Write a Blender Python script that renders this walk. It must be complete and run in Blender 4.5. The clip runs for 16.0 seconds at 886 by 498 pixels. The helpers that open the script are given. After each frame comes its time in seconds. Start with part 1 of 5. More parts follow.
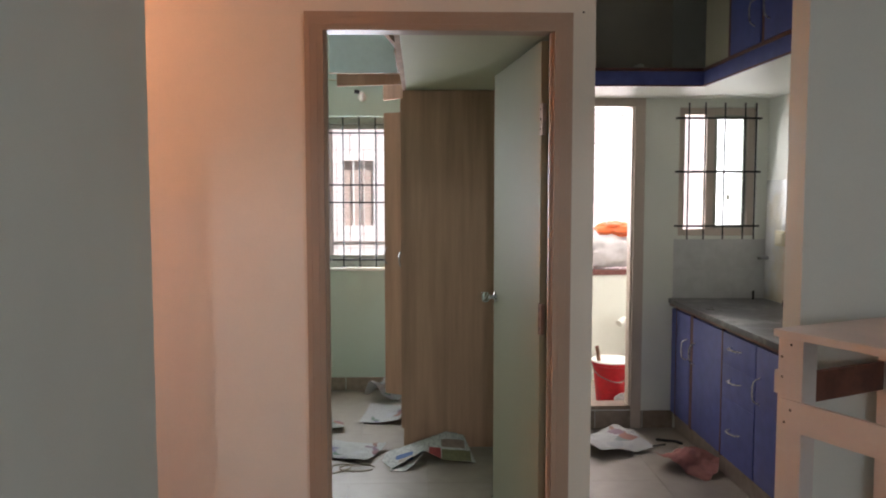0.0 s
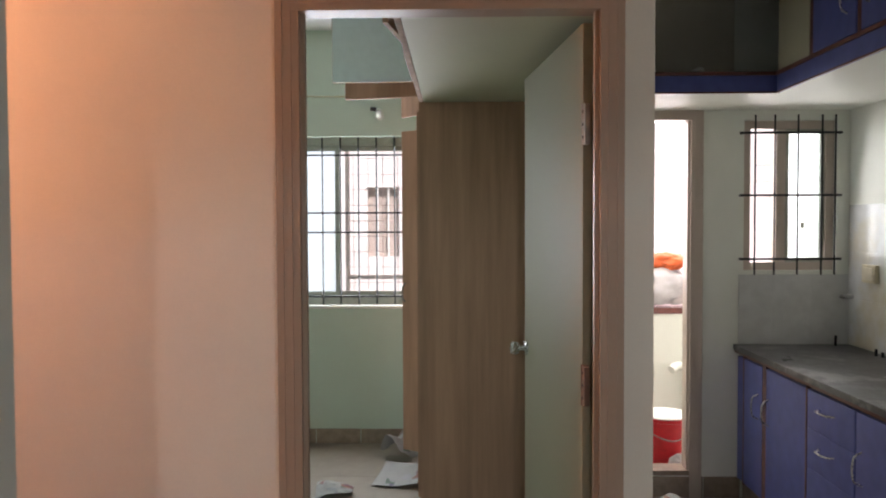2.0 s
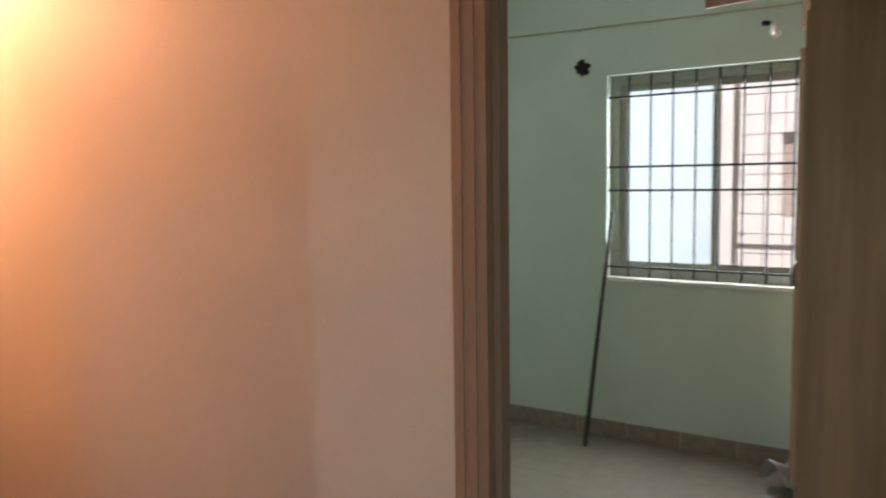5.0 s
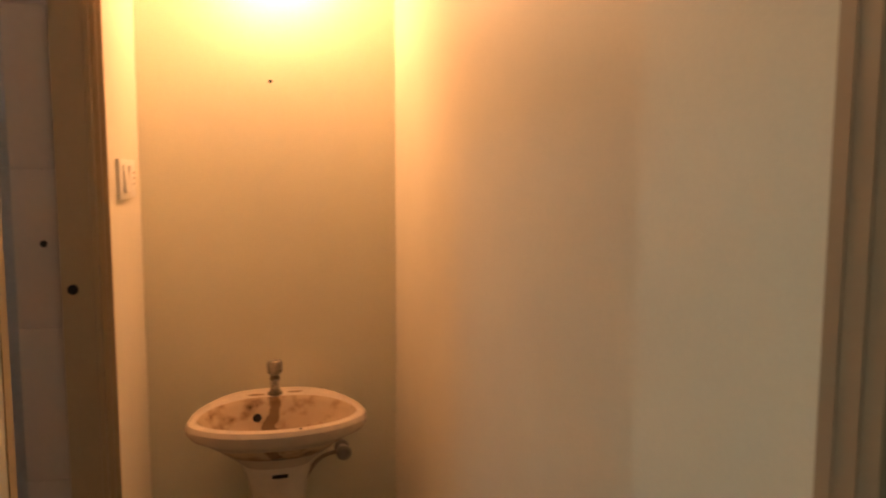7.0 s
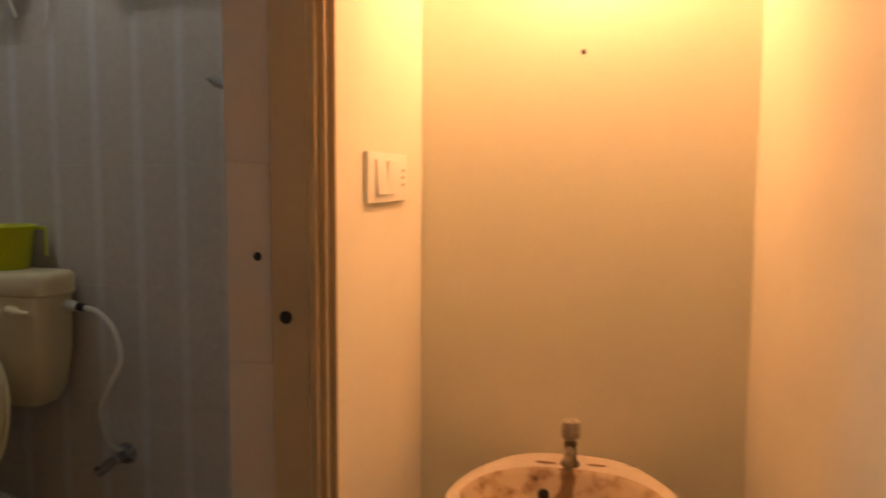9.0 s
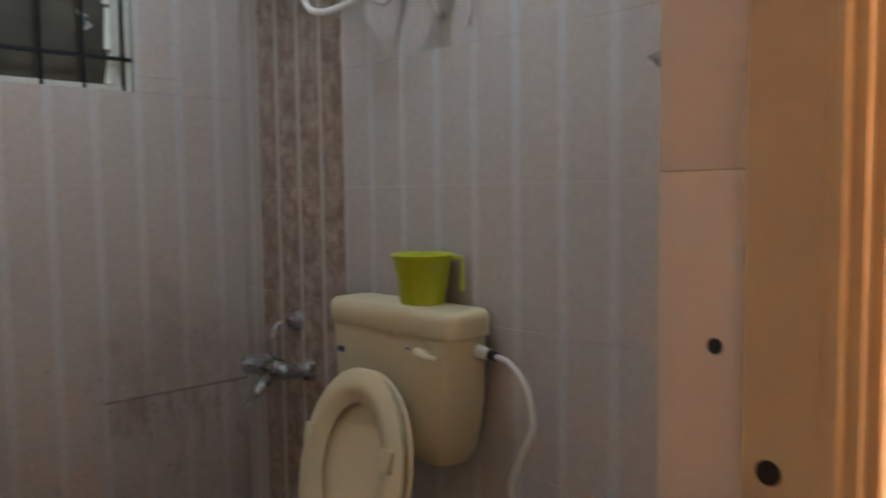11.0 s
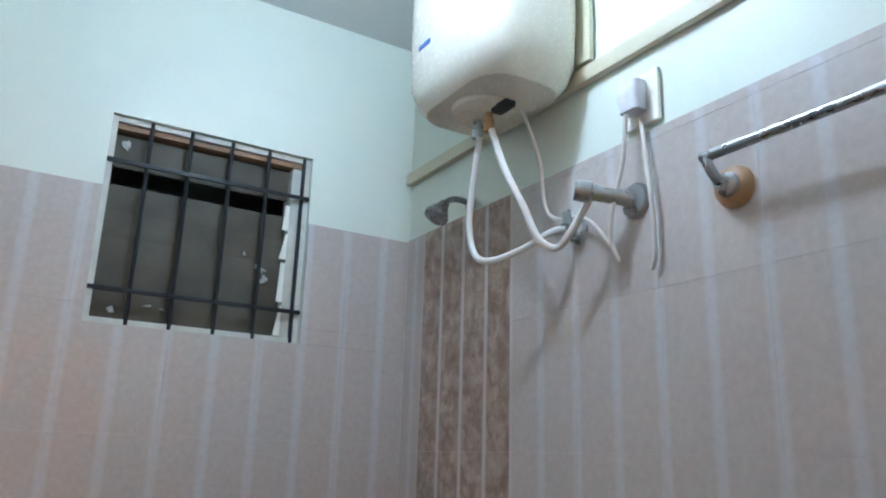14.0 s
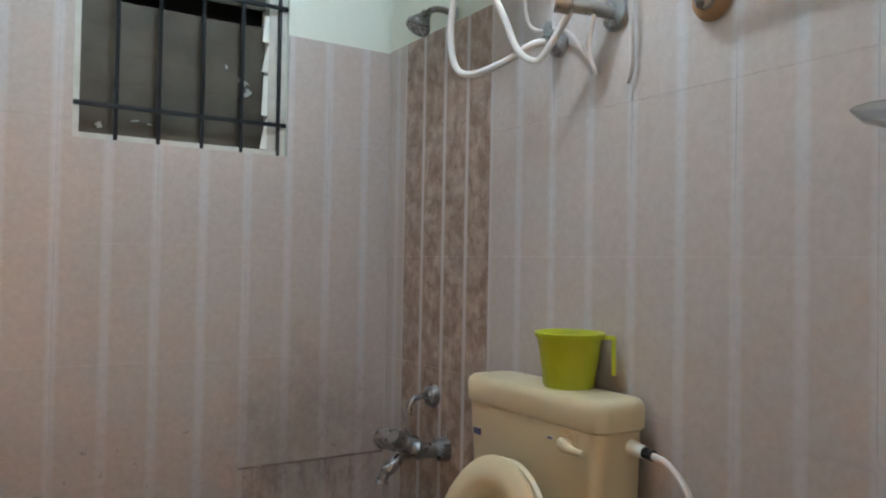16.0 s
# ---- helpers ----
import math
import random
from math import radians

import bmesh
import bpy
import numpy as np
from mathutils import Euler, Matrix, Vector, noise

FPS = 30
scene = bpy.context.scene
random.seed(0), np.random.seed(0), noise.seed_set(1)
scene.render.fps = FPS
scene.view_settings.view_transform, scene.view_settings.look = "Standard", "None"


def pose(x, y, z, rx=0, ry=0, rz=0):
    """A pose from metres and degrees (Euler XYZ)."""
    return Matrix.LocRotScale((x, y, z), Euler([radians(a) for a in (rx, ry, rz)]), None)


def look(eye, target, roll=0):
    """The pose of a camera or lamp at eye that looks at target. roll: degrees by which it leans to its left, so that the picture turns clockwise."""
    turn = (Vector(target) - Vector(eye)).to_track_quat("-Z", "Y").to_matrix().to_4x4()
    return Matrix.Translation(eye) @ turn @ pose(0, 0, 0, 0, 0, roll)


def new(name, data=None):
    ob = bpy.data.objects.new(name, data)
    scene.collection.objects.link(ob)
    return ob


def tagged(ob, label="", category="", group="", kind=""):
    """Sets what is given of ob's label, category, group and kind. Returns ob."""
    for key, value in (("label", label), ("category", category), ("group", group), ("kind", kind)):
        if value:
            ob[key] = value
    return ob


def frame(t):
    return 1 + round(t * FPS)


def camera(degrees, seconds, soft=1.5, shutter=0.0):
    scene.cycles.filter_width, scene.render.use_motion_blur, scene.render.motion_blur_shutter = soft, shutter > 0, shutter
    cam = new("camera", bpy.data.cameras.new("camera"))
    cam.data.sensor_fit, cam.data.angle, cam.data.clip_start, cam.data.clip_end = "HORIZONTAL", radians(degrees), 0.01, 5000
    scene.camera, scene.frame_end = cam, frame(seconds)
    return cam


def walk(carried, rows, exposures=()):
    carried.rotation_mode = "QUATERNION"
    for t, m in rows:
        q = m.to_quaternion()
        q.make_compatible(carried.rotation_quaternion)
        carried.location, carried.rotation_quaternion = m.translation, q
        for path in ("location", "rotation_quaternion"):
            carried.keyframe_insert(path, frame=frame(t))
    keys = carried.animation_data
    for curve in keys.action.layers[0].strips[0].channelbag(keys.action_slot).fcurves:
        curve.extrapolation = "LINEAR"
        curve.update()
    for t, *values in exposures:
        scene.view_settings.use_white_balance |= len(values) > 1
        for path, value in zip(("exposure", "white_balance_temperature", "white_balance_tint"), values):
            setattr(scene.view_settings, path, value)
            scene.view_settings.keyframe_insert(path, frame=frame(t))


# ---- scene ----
cam = camera(60.5, 16.0, soft=2.0, shutter=0.5)
PATH = [
    (0.0, look((0.063, 0.324, 1.471), (0.123, 2.318, 1.329), -0.03)),
    (0.5, look((0.049, 0.444, 1.469), (0.151, 2.436, 1.319), -0.42)),
    (1.0, look((0.096, 0.613, 1.471), (0.127, 2.609, 1.346), -0.46)),
    (1.5, look((0.151, 0.742, 1.463), (0.110, 2.740, 1.381), -0.10)),
    (2.0, look((0.149, 0.952, 1.469), (0.112, 2.951, 1.403), -0.22)),
    (2.5, look((0.174, 1.106, 1.461), (0.146, 3.105, 1.402), -0.72)),
    (3.0, look((0.261, 1.319, 1.467), (0.061, 3.308, 1.405), -0.75)),
    (3.5, look((0.278, 1.485, 1.448), (-0.205, 3.422, 1.331), -0.66)),
    (4.0, look((0.288, 1.643, 1.462), (-0.381, 3.523, 1.332), -0.32)),
    (4.5, look((0.333, 1.774, 1.461), (-0.540, 3.568, 1.319), -0.25)),
    (5.0, look((0.335, 1.908, 1.477), (-0.753, 3.577, 1.301), -0.82)),
    (5.2, look((0.316, 1.983, 1.485), (-0.852, 3.595, 1.293), -1.09)),
    (7.3, look((0.109, 2.544, 1.386), (-1.846, 2.915, 1.184), 0.39)),
    (7.5, look((0.030, 2.562, 1.384), (-1.936, 2.875, 1.187), 0.49)),
    (8.0, look((-0.141, 2.583, 1.385), (-2.126, 2.730, 1.193), 0.81)),
    (8.5, look((-0.280, 2.669, 1.375), (-2.270, 2.572, 1.205), 0.67)),
    (9.0, look((-0.410, 2.671, 1.368), (-2.352, 2.229, 1.184), 0.35)),
    (9.5, look((-0.567, 2.606, 1.380), (-2.435, 1.914, 1.199), 0.04)),
    (10.0, look((-0.685, 2.537, 1.375), (-2.459, 1.628, 1.220), 0.03)),
    (10.2, look((-0.740, 2.514, 1.377), (-2.454, 1.495, 1.216), -0.51)),
    (12.3, look((-1.094, 2.253, 1.370), (-2.019, 0.480, 1.358), 1.38)),
    (12.5, look((-1.107, 2.236, 1.372), (-2.054, 0.475, 1.430), 1.39)),
    (13.0, look((-1.118, 2.228, 1.378), (-2.101, 0.506, 1.638), 2.13)),
    (13.5, look((-1.064, 2.234, 1.378), (-2.071, 0.562, 1.813), 1.69)),
    (14.0, look((-1.051, 2.243, 1.376), (-2.041, 0.590, 1.911), 1.76)),
    (14.5, look((-1.088, 2.252, 1.380), (-2.073, 0.541, 1.700), 1.80)),
    (15.0, look((-1.083, 2.263, 1.371), (-2.087, 0.536, 1.477), 1.36)),
    (15.5, look((-1.072, 2.275, 1.378), (-2.097, 0.559, 1.456), 0.98)),
    (16.0, look((-1.022, 2.311, 1.375), (-2.089, 0.620, 1.416), 1.07)),
]
EXPOSURES = [(0.0, 0.1, 6600, 22), (1.5, 0.1, 6600, 22), (2.5, 0.03, 6700, 22), (3.5, -0.1, 6800, 21), (5.2, -0.25, 6800, 19), (7.3, -0.32, 7700, -9), (8.5, -0.16, 7700, -9), (10.2, 0.11, 7000, -9), (12.3, 1.44, 5100, -13), (13.0, 1.38, 5100, -15), (14.0, 1.28, 5250, -13), (15.0, 1.30, 5650, -12), (16.0, 1.34, 5920, -12)]
walk(cam, PATH, EXPOSURES)


# ---------------------------------------------------------------- world and light
world = bpy.data.worlds.new("world")
scene.world = world
world.use_nodes = True
_wn = world.node_tree
_sky = _wn.nodes.new("ShaderNodeTexSky")
_sky.sky_type, _sky.sun_disc = "NISHITA", False
_sky.sun_elevation, _sky.sun_rotation = radians(38.3), radians(161.6)
_wn.links.new(_sky.outputs[0], _wn.nodes["Background"].inputs[0])
_wn.nodes["Background"].inputs[1].default_value = 0.15


def lamp(name, kind, m, energy, color, size=0.1, size_y=None):
    data = bpy.data.lights.new(name, kind)
    data.energy, data.color = energy, color
    if kind == "AREA":
        data.shape, data.size, data.size_y = "RECTANGLE", size, size_y or size
    elif kind == "SUN":
        data.angle = radians(size)
    else:
        data.shadow_soft_size = size
    ob = new(name, data)
    ob.matrix_world = m
    return ob


lamp("sun", "SUN", look((2, -6, 5), (0, 0, 0)), 4.3, (1, 0.96, 0.91), 1)
# sky light that enters by the windows; the landing lamp is an added, unseen source
lamp("bedroom_window_light", "AREA", look((-0.68, 6.052, 1.48), (-0.68, 3.0, 1.48)), 40, (0.88, 0.97, 1.0), 1.0, 1.0)
lamp("kitchen_window_light", "AREA", look((1.9, 4.96, 1.6), (1.85, 3.0, 1.0)), 1.8, (0.97, 1.0, 0.95), 0.45, 0.75)
lamp("utility_light", "AREA", look((1.5, 6.05, 1.8), (1.2, 4.0, 0.9)), 44, (1.0, 0.975, 0.945), 1.5, 1.6)
lamp("unseen_landing_light", "AREA", look((0.0, -5.98, 2.2), (0.0, 3.0, 1.2)), 46, (0.92, 0.98, 1.0), 0.30, 0.16)
# unseen side source, placed to balance daylight between left wall and kitchen pier
lamp("unseen_living_light", "AREA", look((3.45, -1.5, 1.5), (0.0, 0.2, 1.4)), 27, (0.92, 0.97, 1.0), 1.2, 1.2)
# bulb over the wash basin, bulb in the bathroom
lamp("basin_bulb_light", "POINT", pose(-2.066, 2.61, 2.06), 39, (1.0, 0.445, 0.25), 0.02)
lamp("bathroom_bulb_light", "POINT", pose(-1.62, 1.12, 2.62), 9.2, (0.82, 0.82, 1.04), 0.05)


# ---------------------------------------------------------------- materials
class Nodes:
    """Shortcuts over one node tree."""

    def __init__(self, name, rough=0.5, metal=0.0):
        self.mat = bpy.data.materials.new(name)
        self.mat.use_nodes = True
        self.tree = self.mat.node_tree
        self.bsdf = self.tree.nodes["Principled BSDF"]
        self.bsdf.inputs["Roughness"].default_value = rough
        self.bsdf.inputs["Metallic"].default_value = metal
        self.pos = self.add("ShaderNodeNewGeometry").outputs["Position"]

    def add(self, kind, **values):
        n = self.tree.nodes.new(kind)
        for k, v in values.items():
            n.inputs[k.replace("_", " ")].default_value = v
        return n

    def link(self, a, b):
        self.tree.links.new(a, b)

    def noise(self, scale, detail=4.0, stretch=(1, 1, 1), rough=0.55, vec=None):
        m = self.add("ShaderNodeMapping")
        m.inputs["Scale"].default_value = stretch
        self.link(vec or self.pos, m.inputs["Vector"])
        n = self.add("ShaderNodeTexNoise", Scale=scale, Detail=detail, Roughness=rough)
        self.link(m.outputs[0], n.inputs["Vector"])
        return n.outputs["Fac"]

    def ramp(self, fac, stops):
        r = self.add("ShaderNodeValToRGB")
        e = r.color_ramp.elements
        e[0].position, e[1].position = stops[0][0], stops[-1][0]
        for p, c in stops[1:-1]:
            e.new(p)
        for el, (p, c) in zip(sorted(e, key=lambda q: q.position), stops):
            el.position, el.color = p, (*c, 1) if len(c) == 3 else c
        self.link(fac, r.inputs[0])
        return r.outputs[0]

    def mix(self, fac, a, b, mode="MIX"):
        n = self.tree.nodes.new("ShaderNodeMix")
        n.data_type, n.blend_type = "RGBA", mode
        for sock, v in ((n.inputs[0], fac), (n.inputs[6], a), (n.inputs[7], b)):
            if isinstance(v, (float, int)):
                sock.default_value = v
            elif isinstance(v, tuple):
                sock.default_value = (*v, 1)
            else:
                self.link(v, sock)
        return n.outputs[2]

    def math(self, op, a, b=0.0, c=0.0):
        n = self.tree.nodes.new("ShaderNodeMath")
        n.operation = op
        for sock, v in zip(n.inputs, (a, b, c)):
            if isinstance(v, (float, int)):
                sock.default_value = v
            else:
                self.link(v, sock)
        return n.outputs[0]

    def axis(self, k):
        n = self.add("ShaderNodeSeparateXYZ")
        self.link(self.pos, n.inputs[0])
        return n.outputs[k]

    def random(self):
        return self.add("ShaderNodeObjectInfo").outputs["Random"]

    def color(self, sock):
        self.link(sock, self.bsdf.inputs["Base Color"])

    def roughness(self, sock):
        self.link(sock, self.bsdf.inputs["Roughness"])

    def bump(self, fac, strength=0.2, distance=0.005):
        b = self.add("ShaderNodeBump", Strength=strength, Distance=distance)
        self.link(fac, b.inputs["Height"])
        self.link(b.outputs[0], self.bsdf.inputs["Normal"])


def scaled(c, k):
    return tuple(min(1.0, v * k) for v in c)


def paint(name, c, rough=0.6, blotch=0.06, grain=180, bump=0.12):
    """Brushed or rolled wall paint: broad blotches, fine roller grain."""
    n = Nodes(name, rough)
    broad = n.noise(1.7, 5)
    fine = n.noise(grain, 3)
    base = n.ramp(broad, [(0.3, scaled(c, 1 - blotch)), (0.7, scaled(c, 1 + blotch))])
    n.color(n.mix(0.12, base, n.ramp(fine, [(0.35, scaled(c, 0.86)), (0.65, scaled(c, 1.08))])))
    n.roughness(n.math("MULTIPLY_ADD", broad, 0.25, rough - 0.12))
    n.bump(n.math("ADD", fine, n.math("MULTIPLY", n.noise(9, 3), 1.5)), bump, 0.003)
    return n.mat


def plain(name, c, rough=0.4, metal=0.0, wear=0.12, scale=30):
    n = Nodes(name, rough, metal)
    f = n.noise(scale, 5)
    n.color(n.ramp(f, [(0.3, scaled(c, 1 - wear)), (0.7, scaled(c, 1 + wear))]))
    n.roughness(n.math("MULTIPLY_ADD", n.noise(scale * 4, 3), 0.25, rough - 0.1))
    n.bump(f, 0.06, 0.002)
    return n.mat


def wood(name, light, dark, rough=0.45, along=2, scale=7.0):
    n = Nodes(name, rough)
    st = [9, 9, 9]
    st[along] = 0.45
    g = n.noise(scale, 6, tuple(st), 0.6)
    f = n.noise(scale * 6, 4, tuple(st), 0.6)
    b = n.noise(scale * 0.2, 3, tuple(st), 0.5)
    c = n.ramp(g, [(0.28, dark), (0.5, tuple((p + q) / 2 for p, q in zip(light, dark))), (0.72, light)])
    c = n.mix(0.2, c, n.ramp(f, [(0.3, scaled(dark, 0.8)), (0.7, scaled(light, 1.1))]))
    c = n.mix(0.5, c, n.ramp(b, [(0.38, scaled(dark, 0.9)), (0.62, scaled(light, 1.05))]))
    n.color(c)
    n.bump(f, 0.08, 0.001)
    return n.mat


def glass(name, c=(0.95, 1, 0.98), rough=0.02):
    n = Nodes(name, rough)
    n.bsdf.inputs["Base Color"].default_value = (*c, 1)
    n.bsdf.inputs["Transmission Weight"].default_value = 1
    n.bsdf.inputs["IOR"].default_value = 1.45
    return n.mat


M_WALL = paint("wall_paint", (0.635, 0.685, 0.635), 0.5)
M_PASSAGE = paint("passage_paint", (0.735, 0.695, 0.595), 0.55)
M_BASINWALL = paint("basin_wall_paint", (0.70, 0.675, 0.55), 0.5)
M_GREEN = paint("green_paint", (0.575, 0.695, 0.60), 0.55)
M_CREAM = paint("cream_paint", (0.55, 0.53, 0.37), 0.6)
M_WHITE = paint("white_paint", (0.81, 0.83, 0.76), 0.5)
M_BATHWALL = paint("bathroom_wall_paint", (0.73, 0.77, 0.675), 0.5)
M_CEIL = paint("ceiling_paint", (0.76, 0.77, 0.75), 0.7)
M_FRAME = paint("frame_paint", (0.39, 0.285, 0.205), 0.42, 0.08, 90)
M_DOOR = paint("door_paint", (0.31, 0.29, 0.195), 0.62, 0.05, 120, 0.06)
M_KFRAME = paint("utility_frame_paint", (0.56, 0.47, 0.40), 0.35)
M_FLOOR = plain("floor_tile", (0.285, 0.25, 0.205), 0.42, 0, 0.08, 12)
M_GROUT = plain("floor_grout", (0.27, 0.24, 0.20), 0.8)
M_SKIRT = plain("skirting_tile", (0.30, 0.24, 0.185), 0.35, 0, 0.2, 22)
M_WARD = wood("wardrobe_laminate", (0.54, 0.325, 0.215), (0.36, 0.212, 0.138), 0.72)
M_BLUE = plain("blue_laminate", (0.095, 0.118, 0.355), 0.45, 0, 0.14, 14)
M_BROWN = wood("brown_edge_wood", (0.20, 0.075, 0.05), (0.09, 0.035, 0.026), 0.4, 1)
_g = Nodes("dusty_black_granite", 0.4)
_d = _g.noise(5, 6, (1, 1, 1), 0.65)
_g.color(_g.mix(0.5, _g.ramp(_d, [(0.40, (0.018, 0.018, 0.018)), (0.52, (0.05, 0.049, 0.046)), (0.62, (0.36, 0.35, 0.33))]), _g.ramp(_g.noise(140, 3), [(0.4, (0.02, 0.02, 0.02)), (0.65, (0.09, 0.09, 0.09))])))
_g.roughness(_g.math("MULTIPLY_ADD", _d, 0.5, 0.12))
M_GRANITE = _g.mat
M_IRON = plain("black_iron", (0.012, 0.014, 0.016), 0.45, 0.3)
M_HANDLE = plain("bright_handle", (0.62, 0.62, 0.62), 0.24, 1.0, 0.05)
M_CHROME = plain("chrome", (0.42, 0.42, 0.43), 0.26, 1.0, 0.04, 8)
M_STEEL = plain("brushed_steel", (0.30, 0.30, 0.29), 0.32, 1.0, 0.08)
M_ALU = plain("window_aluminium", (0.42, 0.43, 0.36), 0.4, 0.2)
M_LOFTBACK = paint("loft_back_plaster", (0.58, 0.55, 0.46), 0.8, 0.15)
M_DARKREC = plain("dark_backing_paint", (0.20, 0.19, 0.165), 0.7, 0, 0.25, 5)
M_RED = plain("red_plastic", (0.62, 0.02, 0.03), 0.35, 0, 0.1)
M_PORCELAIN = plain("white_porcelain", (0.72, 0.68, 0.60), 0.12, 0, 0.05)
M_IVORY = plain("ivory_plastic", (0.68, 0.58, 0.37), 0.3, 0, 0.04, 3)
M_LIME = plain("lime_plastic", (0.45, 0.49, 0.015), 0.3, 0, 0.06)
M_BLACK = plain("black_gap", (0.012, 0.010, 0.010), 0.8)


# ---------------------------------------------------------------- building helpers
def box(bm, x0, x1, y0, y1, z0, z1, m=None):
    co = [(x, y, z) for z in (z0, z1) for y in (y0, y1) for x in (x0, x1)]
    v = [bm.verts.new(m @ Vector(c) if m else c) for c in co]
    for q in ((0, 2, 3, 1), (4, 5, 7, 6), (0, 1, 5, 4), (2, 6, 7, 3), (0, 4, 6, 2), (1, 3, 7, 5)):
        bm.faces.new([v[i] for i in q])
    return bm


def boxes(*dims):
    bm = bmesh.new()
    for d in dims:
        box(bm, *d)
    return bm


def soft_box(x0, x1, y0, y1, z0, z1, r=0.004, seg=2, m=None):
    bm = box(bmesh.new(), x0, x1, y0, y1, z0, z1)
    bmesh.ops.bevel(bm, geom=bm.edges[:], offset=r, segments=seg, affect="EDGES", profile=0.7)
    if m:
        bm.transform(m)
    return bm


def tube(bm, pts, r, n=10, cap=True):
    """A round pipe along a polyline; r: one radius or one for each point."""
    pts = [Vector(p) for p in pts]
    rs = r if isinstance(r, (list, tuple)) else [r] * len(pts)
    side, rings = None, []
    for i, p in enumerate(pts):
        d = (pts[min(i + 1, len(pts) - 1)] - pts[max(i - 1, 0)]).normalized()
        if side is None:
            side = d.orthogonal().normalized()
        side = (side - d * side.dot(d)).normalized()
        up = d.cross(side)
        rings.append([bm.verts.new(p + (side * math.cos(a) + up * math.sin(a)) * rs[i]) for a in (2 * math.pi * k / n for k in range(n))])
    for a, b in zip(rings, rings[1:]):
        for k in range(n):
            bm.faces.new((a[k], a[(k + 1) % n], b[(k + 1) % n], b[k]))
    if cap:
        bm.faces.new(rings[0][::-1])
        bm.faces.new(rings[-1])
    return bm


def smooth_line(pts, steps=8):
    """Catmull-Rom through the points."""
    p = [Vector(q) for q in pts]
    p = [2 * p[0] - p[1]] + p + [2 * p[-1] - p[-2]]
    out = []
    for i in range(1, len(p) - 2):
        for k in range(steps):
            t = k / steps
            a, b, c, d = p[i - 1:i + 3]
            out.append(0.5 * (2 * b + (c - a) * t + (2 * a - 5 * b + 4 * c - d) * t * t + (3 * b - a - 3 * c + d) * t ** 3))
    return out + [p[-2]]


def lathe(bm, profile, n=28, m=None, sx=1.0, sy=1.0):
    """Turns (radius, z) pairs about z."""
    rings = []
    for r, z in profile:
        rings.append([bm.verts.new((m or Matrix()) @ Vector((r * sx * math.cos(2 * math.pi * k / n), r * sy * math.sin(2 * math.pi * k / n), z))) for k in range(n)])
    for a, b in zip(rings, rings[1:]):
        for k in range(n):
            bm.faces.new((a[k], a[(k + 1) % n], b[(k + 1) % n], b[k]))
    for ring, flip in ((rings[0], True), (rings[-1], False)):
        bm.faces.new(ring[::-1] if flip else ring)
    return bm


def pierced(x0, x1, y0, y1, z0, z1, *holes):
    """One wall slab along x with rectangular openings (x0, x1, z0, z1) right through it."""
    xs = sorted({x0, x1, *(min(max(v, x0), x1) for h in holes for v in h[:2])})
    zs = sorted({z0, z1, *(min(max(v, z0), z1) for h in holes for v in h[2:])})
    bm, vs = bmesh.new(), {}

    def vert(i, k, y):
        if (i, k, y) not in vs:
            vs[i, k, y] = bm.verts.new((xs[i], y, zs[k]))
        return vs[i, k, y]

    def filled(i, k):
        if not (0 <= i < len(xs) - 1 and 0 <= k < len(zs) - 1):
            return False
        mx, mz = (xs[i] + xs[i + 1]) / 2, (zs[k] + zs[k + 1]) / 2
        return not any(h[0] < mx < h[1] and h[2] < mz < h[3] for h in holes)

    for i in range(len(xs) - 1):
        for k in range(len(zs) - 1):
            if not filled(i, k):
                continue
            for y in (y0, y1):
                bm.faces.new([vert(a, b, y) for a, b in ((i, k), (i + 1, k), (i + 1, k + 1), (i, k + 1))])
            for (di, dk), (p, q) in (((-1, 0), ((i, k), (i, k + 1))), ((1, 0), ((i + 1, k), (i + 1, k + 1))), ((0, -1), ((i, k), (i + 1, k))), ((0, 1), ((i, k + 1), (i + 1, k + 1)))):
                if not filled(i + di, k + dk):
                    bm.faces.new((vert(*p, y0), vert(*q, y0), vert(*q, y1), vert(*p, y1)))
    return bm


def mesh_of(name, bm, mat, smooth=False):
    bmesh.ops.recalc_face_normals(bm, faces=bm.faces[:])
    me = bpy.data.meshes.new(name)
    bm.to_mesh(me)
    bm.free()
    me.materials.append(mat)
    if smooth:
        me.shade_smooth()
        me.set_sharp_from_angle(angle=radians(35))
    return me


def part(name, bm, mat, parent, label="", smooth=True):
    ob = new(name, mesh_of(name, bm, mat, smooth))
    ob.parent = parent
    return tagged(ob, label)


def solid(name, bm, mat, label="", category="", group="", kind="", smooth=True):
    return tagged(new(name, mesh_of(name, bm, mat, smooth)), label, category, group, kind)


def thing(name, m, label, category, group="", kind=""):
    ob = new(name)
    ob.empty_display_size = 0.1
    ob.matrix_world = m
    return tagged(ob, label, category, group, kind)


def setting(name, bm, mat, label="", category=""):
    return solid(name, bm, mat, label, category, "", "structure", False)


# ---------------------------------------------------------------- the shell
Z = 2.75
floor = setting("floor", boxes((-2.45, 3.6, -2.7, 6.2, -0.12, -0.006)), M_GROUT, "beige floor with pale grout between the tiles", "floor")
setting("ceiling", boxes((-2.45, 3.6, -2.7, 6.2, Z, Z + 0.12)), M_CEIL, "plain off-white painted ceiling", "ceiling")
